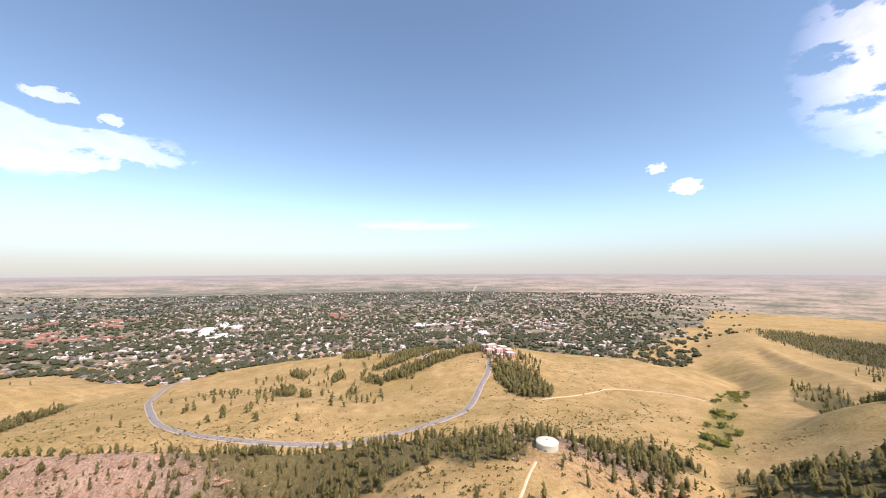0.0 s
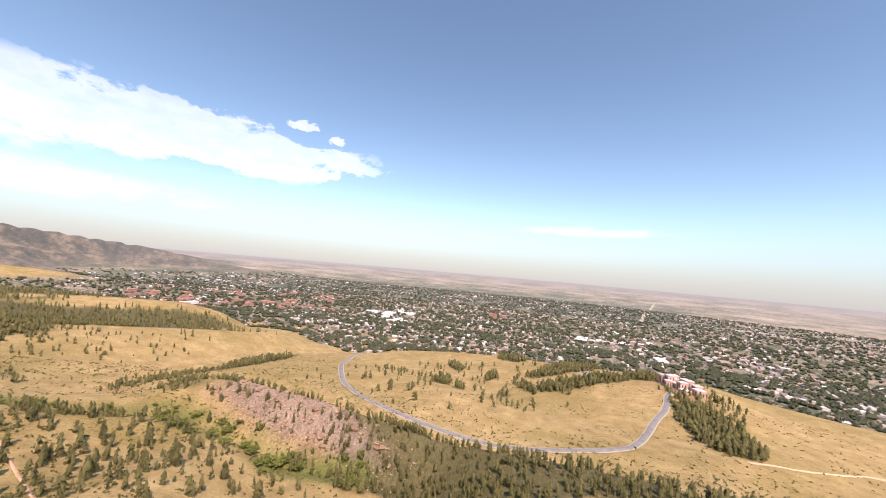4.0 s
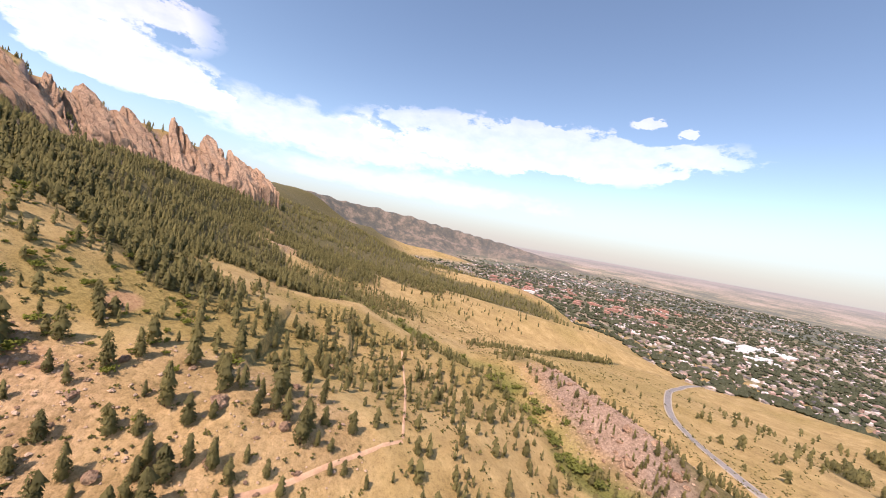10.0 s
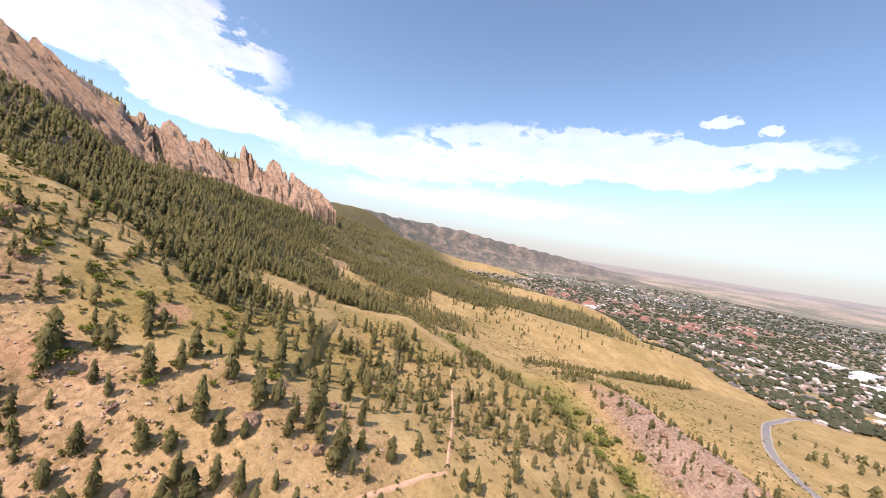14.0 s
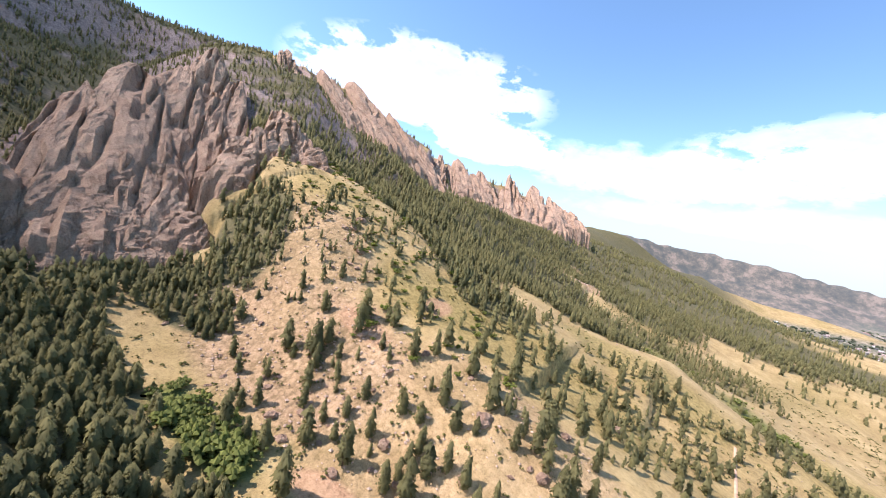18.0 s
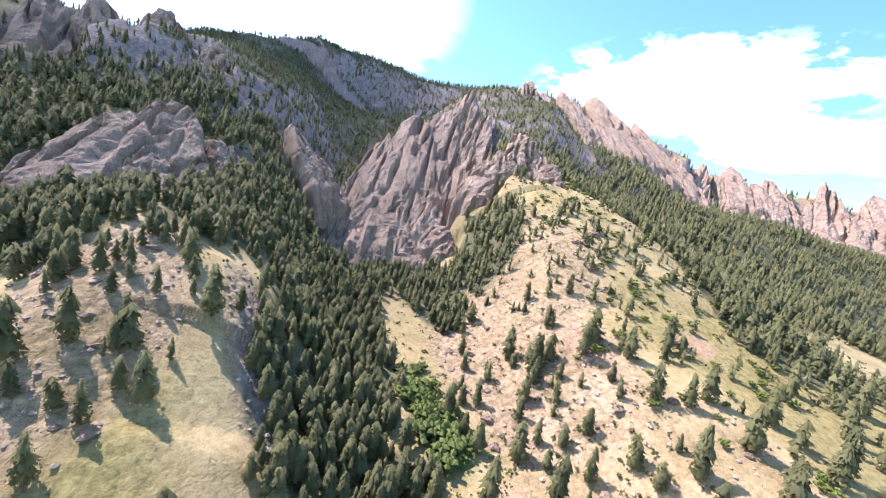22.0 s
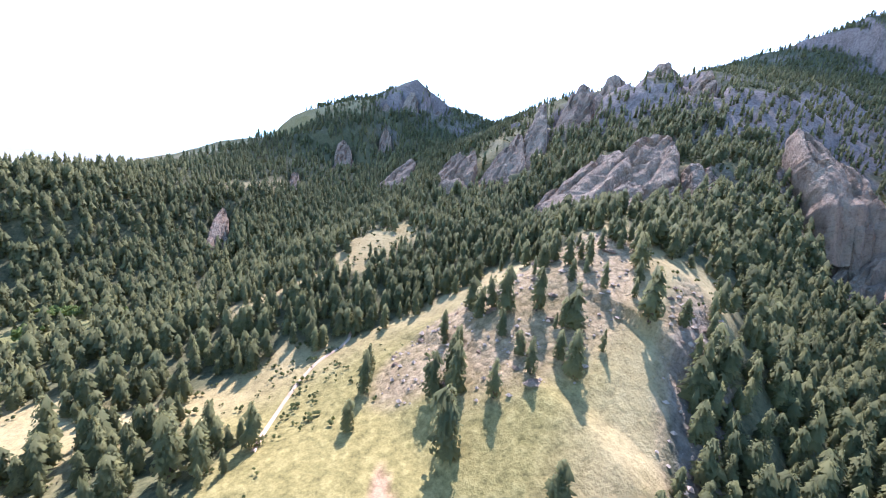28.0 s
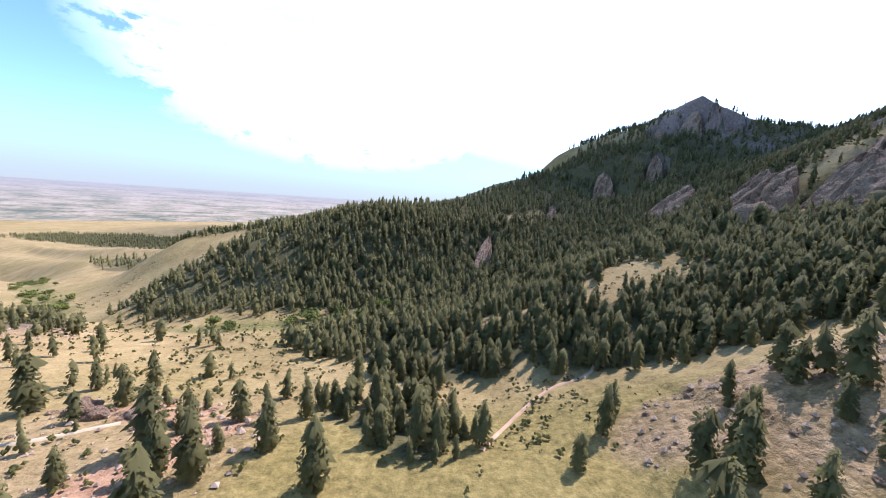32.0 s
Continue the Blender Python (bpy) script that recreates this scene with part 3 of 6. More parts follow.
def height(x, y):
    """The ground's height: each line pulls by its nearness, and noise roughens the slopes."""
    x, y = np.asarray(x, np.float32), np.asarray(y, np.float32)
    far = np.hypot(x - np.float32(0.3), y - np.float32(0.4))
    reach = 0.22 + 0.10 * far
    wob = 0.07 * fbm(x * 1.6, y * 1.6, 3, 5) * np.minimum(1, 0.4 + far * 0.3)
    top, low = 0.0, 1e-12
    for nodes in LINES:
        d, _, z = spine(x + wob, y - wob, nodes)
        w = np.exp(-d / reach) / (d + 0.012 + 0.004 * far)
        top, low = top + w * z, low + w
    outer = np.exp(-30.0 / reach) / 30.0
    h = (top + outer * -3.6) / (low + outer)
    h = np.where(far > 90, -3.4 - 0.2 * smooth(90, 200, far) + (h + 3.4) * smooth(140, 90, far), h)
    steep = smooth(-1.9, -0.6, h)
    h = h + 0.13 * fbm(x * 1.3, y * 1.3, 4, 11) * steep * smooth(-0.5, -2.2, x) + 0.035 * fbm(x * 3, y * 3, 3, 21) * smooth(-2.4, -1.2, h) * smooth(9, 5, far)
    h = h + 0.16 * (0.22 - np.abs(fbm(x * 2.6, y * 1.9, 3, 27))) * smooth(-2.7, -3.3, x) * smooth(16, 12, y)
    for px, py, pz, fall in PEAK:
        d = np.hypot(x - px, y - py)
        h = np.where(d < 2.0, np.maximum(h, pz - fall * d * (1 + 0.25 * fbm(x * 3, y * 3, 3, 29)) - 0.03), h)
    h = h + 0.5 * fbm(x * 0.35, y * 0.35, 4, 23) * smooth(15, 22, y) * smooth(-2.4, -1.0, h)
    for slab_top, slab_foot, hw, th, *_ in SLABS:
        d = slab_top[:2] - slab_foot[:2]
        run = np.hypot(*d)
        d = d / run
        t = ((x - slab_foot[0]) * d[0] + (y - slab_foot[1]) * d[1]) / run
        s = np.abs(-(x - slab_foot[0]) * d[1] + (y - slab_foot[1]) * d[0])
        face = slab_foot[2] + np.clip(t, -0.1, 1) * (slab_top[2] - slab_foot[2]) - 0.1
        hide = smooth(hw * 1.3, hw * 0.7, s) * smooth(-0.08, 0.08, t) * smooth(1.25, 0.9, t)
        h = h - hide * np.maximum(0, h - face)
        h = h + smooth(hw * 1.6, hw * 0.5, s) * smooth(-0.3, 0.05, t) * smooth(1.25, 0.85, t) * np.maximum(0, face - th * 0.45 - h)
    return h


EX, EY, EZ = 0.3, 0.3, -0.2


def place(x, y, z):
    """Plan to metres; country past 30 units is drawn closer along its line of sight, to keep the horizon near."""
    x, y, z = np.asarray(x, float), np.asarray(y, float), np.asarray(z, float)
    r = np.hypot(x - EX, y - EY)
    f = np.where(r < 30, 1.0, (30 + 13.5 * (1 - 30 / np.maximum(r, 30))) / np.maximum(r, 1e-6))
    return (EX + (x - EX) * f) * U, (EY + (y - EY) * f) * U, (EZ + (z - EZ) * f) * U + Z0


def mesh_from(name, verts, faces_quads=None, faces_tris=None, material=None, smooth_shade=True):
    """A mesh from arrays of vertices and of quads or triangles."""
    me = bpy.data.meshes.new(name)
    verts = np.asarray(verts, np.float32)
    f = faces_quads if faces_quads is not None else faces_tris
    f = np.asarray(f, np.int32)
    k = f.shape[1]
    me.vertices.add(len(verts))
    me.vertices.foreach_set("co", verts.ravel())
    me.loops.add(f.size)
    me.loops.foreach_set("vertex_index", f.ravel())
    me.polygons.add(len(f))
    me.polygons.foreach_set("loop_start", np.arange(len(f), dtype=np.int32) * k)
    me.polygons.foreach_set("use_smooth", np.full(len(f), smooth_shade))
    me.update(calc_edges=True)
    if material:
        me.materials.append(material)
    return me


def point_attr(me, name, values):
    me.attributes.new(name, "FLOAT", "POINT").data.foreach_set("value", np.asarray(values, np.float32))


# ---- what grows where: (x, y, half width, half depth, turn in degrees, share) ----
WOODS_NEAR = ((-1.2, 0.62, 0.75, 0.26, 4, 0.95), (-0.62, 0.6, 0.4, 0.2, -5, 0.95), (-1.95, 0.75, 0.5, 0.28, 0, 0.9), (-0.22, 0.78, 0.3, 0.16, 0, 0.75), (-1.55, 1.2, 0.4, 0.14, 10, 0.9), (-1.6, 1.6, 0.32, 0.2, -20, 0.8),
              (-1.3, 0.18, 0.32, 0.25, 0, 0.9), (-1.75, 0.15, 0.5, 0.4, 0, 0.85), (-1.1, -0.25, 0.3, 0.2, 0, 0.9), (-0.9, -0.65, 0.5, 0.26, 0, 0.95), (-1.5, -0.8, 0.6, 0.45, 0, 0.9), (-0.38, -0.66, 0.3, 0.15, 0, 0.85))
WOODS_NORTH = ((-1.6, 3.5, 1.0, 0.6, 0, 0.95), (-1.5, 2.75, 0.6, 0.22, 10, 0.85), (-1.3, 4.6, 1.3, 1.0, 0, 0.9), (-0.62, 2.5, 0.5, 0.26, 18, 0.85), (-0.45, 3.95, 0.8, 0.5, 0, 0.8), (0.2, 4.6, 0.9, 0.3, -10, 0.7), (-2.2, 7.6, 1.2, 3.0, 0, 0.9),
               (-0.7, 8.2, 1.6, 1.4, 0, 0.85), (1.5, 8.3, 2.2, 0.8, 0, 0.85), (3.2, 9.3, 2.6, 0.9, -8, 0.85), (5.0, 9.2, 1.5, 0.6, 0, 0.8), (0.2, 11.2, 2.8, 2.2, 0, 0.9), (2.2, 13.8, 3.2, 3.0, 0, 0.9), (-2.0, 15.5, 3.0, 3.5, 0, 0.9),
               (0.2, 6.5, 0.9, 0.8, 0, 0.85), (0.9, 5.3, 0.7, 0.45, 0, 0.55), (1.6, 7.2, 1.0, 0.4, 0, 0.7), (3.4, 8.3, 2.0, 0.5, -4, 0.8), (5.2, 7.9, 1.6, 0.3, -6, 0.7), (4.8, 5.65, 1.5, 0.16, 22, 0.8), (2.9, 5.1, 0.7, 0.3, 20, 0.4))
WOODS_SOUTH = ((0.3, -2.05, 1.8, 0.62, -6, 0.97), (-0.1, -1.25, 0.7, 0.26, 0, 0.9), (0.45, -1.05, 0.42, 0.24, -10, 0.85), (0.08, -0.74, 0.35, 0.13, 10, 0.8), (0.28, -0.26, 0.2, 0.09, -30, 0.75), (0.42, -0.42, 0.16, 0.1, 0, 0.6), (-1.6, -2.2, 1.3, 0.8, 20, 0.95),
               (-2.0, -3.6, 1.8, 1.0, 0, 0.8), (0.4, -3.4, 1.6, 0.7, 0, 0.9), (2.3, -3.6, 0.9, 0.35, -10, 0.85), (3.4, -4.7, 0.7, 0.3, -40, 0.7), (9.0, -11.4, 7.0, 1.5, -22, 0.8), (4.5, -8.0, 3.0, 1.5, -30, 0.5), (3.75, -4.1, 0.5, 0.16, -35, 0.5))
WOODS_EAST = ((8.3, 0.7, 0.8, 0.35, -30, 0.85), (7.75, -0.55, 0.4, 0.25, -20, 0.8), (5.85, 2.54, 0.4, 0.14, 20, 0.8), (6.5, 1.3, 0.5, 0.12, 30, 0.6), (8.9, 2.1, 0.4, 0.3, 60, 0.8), (4.6, -4.7, 0.8, 0.25, -40, 0.7), (1.7, -2.2, 0.7, 0.5, 0, 0.9), (2.6, 1.25, 0.34, 0.85, 0, 0.92), (2.5, 0.4, 0.34, 0.6, 8, 0.88), (2.4, -0.35, 0.36, 0.4, 15, 0.8), (2.45, -1.1, 0.45, 0.42, 0, 0.75), (2.75, -1.5, 0.4, 0.3, -20, 0.7), (2.58, 2.7, 0.2, 0.9, 0, 0.28), (2.66, 3.9, 0.26, 0.5, 10, 0.5), (2.28, 1.75, 0.16, 0.4, 0, 0.6),
              (5.5, -1.15, 0.85, 0.3, 4, 0.9), (6.9, 0.35, 0.9, 0.3, -48, 0.8), (7.5, 1.05, 0.5, 0.2, -40, 0.7), (6.2, 2.62, 0.3, 0.1, 30, 0.9), (5.5, 2.1, 0.24, 0.1, 20, 0.9), (6.9, 2.0, 0.3, 0.1, 0, 0.8), (5.7, 1.4, 0.16, 0.08, 0, 0.7), (7.6, 3.0, 0.4, 0.12, 40, 0.7))
SPARSE = ((0.3, 2.3, 0.9, 0.7, 0, 0.10), (0.9, 2.7, 0.6, 0.5, 0, 0.14), (-0.65, 1.45, 0.55, 0.33, 0, 0.08), (-1.1, 1.9, 0.4, 0.3, 0, 0.16), (-0.6, 0.05, 0.32, 0.22, 0, 0.22), (1.2, -0.35, 0.5, 0.4, 0, 0.06), (1.6, 3.2, 0.45, 0.9, 0, 0.22),
          (2.4, 6.7, 2.2, 0.6, 0, 0.09), (0.6, 1.6, 0.9, 0.3, 10, 0.09), (6.0, 2.4, 2.2, 1.8, 0, 0.025), (-0.6, -0.95, 0.2, 0.12, 20, 0.15), (1.5, 1.9, 0.6, 0.4, 0, 0.14), (6.8, -1.2, 0.9, 0.5, 0, 0.2), (1.7, -0.9, 0.5, 0.3, 0, 0.12))


def blobs(x, y, rows):
    v = np.zeros(np.shape(x))
    for cx, cy, rx, ry, a, d in rows:
        c, s = math.cos(radians(a)), math.sin(radians(a))
        u, w = ((x - cx) * c + (y - cy) * s) / rx, (-(x - cx) * s + (y - cy) * c) / ry
        v = np.maximum(v, d * smooth(1.25, 0.8, np.hypot(u, w) + 0.35 * fbm(x * 1.7, y * 1.7, 3, 31)))
    return v


def forest(x, y):
    v = np.max([blobs(x, y, rows) for rows in (WOODS_NEAR, WOODS_NORTH, WOODS_SOUTH, WOODS_EAST, SPARSE)], axis=0)
    v = np.maximum(v, 0.85 * smooth(-1.9, -2.5, x + 0.4 * fbm(x, y, 3, 41)) * smooth(16, 12, y))
    for cx, cy, rad in ((2.14, -0.6, 0.13), (3.3, 11.4, 0.4), (5.95, 10.05, 0.6), (7.2, -1.05, 0.5), (-0.48, 6.0, 0.27), (-0.9, 7.2, 0.2), (-3.42, -4.57, 0.5), (-0.64, -1.05, 0.16), (-0.42, -0.93, 0.1), (-0.02, 0.0, 0.36), (2.45, -2.85, 0.75), (-1.75, 2.2, 0.3), (0.1, 2.75, 0.2)):
        v = v * smooth(rad * 0.6, rad, np.hypot(x - cx, y - cy) + 0.12 * fbm(x * 5, y * 5, 2, 51))
    v = v * (1 - 0.92 * lushness(x, y) * (x < 1.0))
    crest = np.min([spine(x, y, nodes)[0] for nodes in (RIM, DARK_RIDGE[:5], PEAK_RIDGE[3:7], NORTH_RANGE[:9])], axis=0)
    v = v * (0.35 + 0.65 * smooth(0.1, 0.55, crest + 0.3 * fbm(x * 3, y * 3, 2, 53)))
    spur = spine(x, y, NORTH_SPUR[2:9])[0]
    return np.where((spur < 0.34) & (v < 0.9), np.minimum(v, 0.12), v)


def lushness(x, y):
    gully = spine(x, y, [(-0.85, 0.96, 0), (-0.67, 0.97, 0), (-0.45, 1.0, 0)])[0]
    creek = spine(x, y, [(0.5, 4.55, 0), (1.1, 4.45, 0), (1.7, 4.2, 0), (2.02, 3.9, 0), (2.1, 3.3, 0), (2.12, 2.6, 0), (2.12, 2.0, 0), (2.3, 1.6, 0)])[0]
    ford = spine(x, y, [(0.45, -1.42, 0), (0.9, -1.3, 0), (1.3, -1.32, 0), (1.7, -1.45, 0)])[0]
    south = spine(x, y, [(3.1, -2.3, 0), (4.0, -3.0, 0), (4.9, -3.85, 0), (5.7, -4.6, 0)])[0]
    n = 0.2 * fbm(x * 2.5, y * 2.5, 3, 61)
    return np.max([smooth(0.10, 0.04, gully + 0.6 * n), 0.85 * smooth(0.24, 0.05, creek + 1.4 * n) * smooth(-0.25, 0.08, fbm(x * 3, y * 3, 3, 63)), 0.6 * smooth(0.14, 0.04, ford + n), 0.5 * smooth(0.16, 0.05, south + n)], axis=0)


def bareness(x, y):
    b = blobs(x, y, ((-0.78, 1.42, 0.6, 0.3, 8, 0.95), (-1.15, 1.75, 0.4, 0.25, 0, 0.7), (-0.2, 1.35, 0.4, 0.2, 0, 0.6), (-0.6, 0.02, 0.34, 0.2, 0, 0.9), (-0.36, -0.16, 0.22, 0.12, 0, 0.9), (-0.58, 0.4, 0.28, 0.07, 20, 0.95), (2.5, 2.5, 0.24, 0.9, 0, 0.9),
                     (2.45, 1.6, 0.2, 0.4, 0, 0.6), (-0.48, 6.0, 0.25, 0.25, 0, 0.9), (-0.9, 7.2, 0.2, 0.2, 0, 0.8), (0.15, 1.65, 0.5, 0.25, 0, 0.5), (0.95, -0.2, 0.3, 0.25, 0, 0.5), (2.2, -0.9, 0.4, 0.5, 0, 0.6), (5.95, 10.05, 0.4, 0.3, 0, 0.8), (7.2, -1.0, 0.9, 0.6, 0, 0.4)))
    return b * (0.75 + 0.5 * fbm(x * 4, y * 4, 3, 71))


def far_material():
    """Fields and scrub far out on the plain, with haze painted in."""
    m, n, l, b = mat("plain_with_painted_haze", 1.0)
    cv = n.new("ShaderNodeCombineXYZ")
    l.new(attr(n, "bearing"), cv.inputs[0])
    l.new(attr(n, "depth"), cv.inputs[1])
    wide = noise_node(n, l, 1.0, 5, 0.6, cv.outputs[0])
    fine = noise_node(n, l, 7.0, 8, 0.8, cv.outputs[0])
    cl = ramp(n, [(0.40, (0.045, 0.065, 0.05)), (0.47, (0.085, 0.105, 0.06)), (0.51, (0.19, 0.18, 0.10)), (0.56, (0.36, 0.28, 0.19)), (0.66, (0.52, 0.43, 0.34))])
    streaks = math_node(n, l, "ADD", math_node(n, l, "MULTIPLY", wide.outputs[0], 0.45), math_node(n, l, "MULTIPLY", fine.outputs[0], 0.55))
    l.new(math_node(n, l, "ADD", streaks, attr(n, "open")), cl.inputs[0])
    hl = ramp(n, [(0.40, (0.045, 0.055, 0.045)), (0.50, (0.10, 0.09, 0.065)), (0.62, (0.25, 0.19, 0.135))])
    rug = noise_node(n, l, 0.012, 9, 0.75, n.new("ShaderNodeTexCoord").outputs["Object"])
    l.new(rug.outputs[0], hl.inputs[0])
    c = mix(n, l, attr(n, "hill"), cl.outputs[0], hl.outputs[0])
    # Painted haze: base colour fades to near black and a pale blue glow rises.
    painted_haze = attr(n, "haze")
    l.new(mix(n, l, painted_haze, c, (0.02, 0.02, 0.02)), b.inputs["Base Color"])
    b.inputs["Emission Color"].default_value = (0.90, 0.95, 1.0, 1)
    l.new(math_node(n, l, "MULTIPLY", painted_haze, 0.32), b.inputs["Emission Strength"])
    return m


def ground():
    na, nr = 860, 400
    cx, cy = -0.9, 0.9
    az = np.linspace(0, 2 * np.pi, na, endpoint=False)
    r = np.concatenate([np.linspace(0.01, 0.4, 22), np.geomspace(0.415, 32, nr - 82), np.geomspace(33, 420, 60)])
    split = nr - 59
    rr, aa = np.meshgrid(r, az, indexing="ij")
    x, y = (rr * np.cos(aa) + cx).ravel(), (rr * np.sin(aa) + cy).ravel()
    z = height(x, y)
    X, Y, Z = place(x, y, z)
    verts = np.stack([X, Y, Z], 1)

    def sheet(i0, i1):
        i, j = np.meshgrid(np.arange(i1 - i0 - 1), np.arange(na), indexing="ij")
        j2 = (j + 1) % na
        return np.stack([i * na + j, (i + 1) * na + j, (i + 1) * na + j2, i * na + j2], -1).reshape(-1, 4)
    n0 = split * na
    me = mesh_from("ground", verts[:n0], sheet(0, split), None, M_GROUND)
    gz = z.reshape(nr, na)
    slope = np.hypot(np.gradient(gz, axis=0) / np.gradient(r)[:, None], np.gradient(gz, axis=1) / (rr * 2 * np.pi / na)).ravel()
    xa, ya, za, slope = x[:n0], y[:n0], z[:n0], slope[:n0]
    fo = forest(xa, ya)
    edge = spine(xa, ya, TOWN_EDGE)
    town = np.where(edge[1] > 0, smooth(-0.2, 0.5, edge[0] - 0.5 + 0.8 * fbm(xa * 0.6, ya * 0.6, 3, 81)), 0.0) * smooth(-2.35, -2.55, za)
    point_attr(me, "wood", np.maximum(0.9 * smooth(0.25, 0.75, fo + 0.5 * fbm(xa * 4, ya * 4, 2, 85)), np.maximum(0.95 * smooth(-5.0, -6.0, xa), 0.9 * smooth(13, 16, ya) * smooth(5, 2, xa))))
    point_attr(me, "lush", lushness(xa, ya))
    point_attr(me, "bare", np.clip(bareness(xa, ya), 0, 1))
    point_attr(me, "meadow", blobs(xa, ya, ((0.1, -0.02, 0.75, 0.36, 0, 0.95), (-0.05, 2.3, 0.7, 0.35, 15, 0.75), (0.5, 3.15, 0.55, 0.25, 0, 0.75), (1.7, 3.5, 0.35, 0.8, 0, 0.6), (-1.6, 2.15, 0.3, 0.2, 20, 0.6), (-0.6, 2.0, 0.3, 0.14, 0, 0.6))))
    point_attr(me, "town", town)
    crag = smooth(0.6, 0.95, slope + 0.5 * fbm(xa * 3, ya * 3, 3, 87)) * smooth(-1.9, -2.6, xa) * smooth(16, 12, ya)
    scree = 0.75 * blobs(xa, ya, ((2.52, 2.45, 0.18, 0.85, 0, 1.0), (2.3, -1.0, 0.3, 0.4, 0, 0.6), (-0.58, 0.42, 0.2, 0.06, 20, 0.7)))
    point_attr(me, "crag", np.maximum(crag, scree))
    point_attr(me, "red", blobs(xa, ya, ((0.84, -0.14, 0.06, 0.24, -25, 0.95), (0.95, -0.38, 0.12, 0.08, 0, 0.8), (0.05, 0.14, 0.12, 0.02, 60, 0.8), (-0.2, 1.14, 0.14, 0.06, 10, 0.7), (-0.62, 1.62, 0.16, 0.06, 0, 0.5), (-0.5, 2.05, 0.07, 0.1, 0, 0.7))))
    tagged(new("ground", me), "dry grass hills, wooded slopes and plain", "ground", kind="structure")
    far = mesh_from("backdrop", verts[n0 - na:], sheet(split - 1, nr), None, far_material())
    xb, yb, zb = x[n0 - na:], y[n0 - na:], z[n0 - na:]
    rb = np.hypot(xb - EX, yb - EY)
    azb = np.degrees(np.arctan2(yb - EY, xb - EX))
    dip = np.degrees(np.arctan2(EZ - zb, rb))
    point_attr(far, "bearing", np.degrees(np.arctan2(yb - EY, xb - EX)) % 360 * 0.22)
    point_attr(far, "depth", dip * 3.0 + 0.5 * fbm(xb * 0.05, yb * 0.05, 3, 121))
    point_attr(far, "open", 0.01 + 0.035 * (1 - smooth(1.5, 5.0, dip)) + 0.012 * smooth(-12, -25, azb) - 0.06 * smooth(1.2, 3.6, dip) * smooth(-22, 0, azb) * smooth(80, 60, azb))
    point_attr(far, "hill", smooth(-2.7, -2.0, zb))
    # Share of painted haze, growing with distance and weaker on the hills.
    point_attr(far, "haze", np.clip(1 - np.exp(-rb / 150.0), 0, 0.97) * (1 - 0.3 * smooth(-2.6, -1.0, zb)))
    tagged(new("backdrop", far), "plain with fields out to the horizon, haze painted in", "plain", kind="structure")


ground()


# ---- builders ----
def part(name, bm, material, parent, label=""):
    me = bpy.data.meshes.new(name)
    bm.to_mesh(me)
    bm.free()
    me.materials.append(material)
    ob = new(name, me)
    ob.parent = parent
    return tagged(ob, label)


def at_ground(x, y, up=0.0):
    X, Y, Z = place(x, y, height(np.array([x]), np.array([y]))[0])
    return Vector((float(X), float(Y), float(Z) + up))


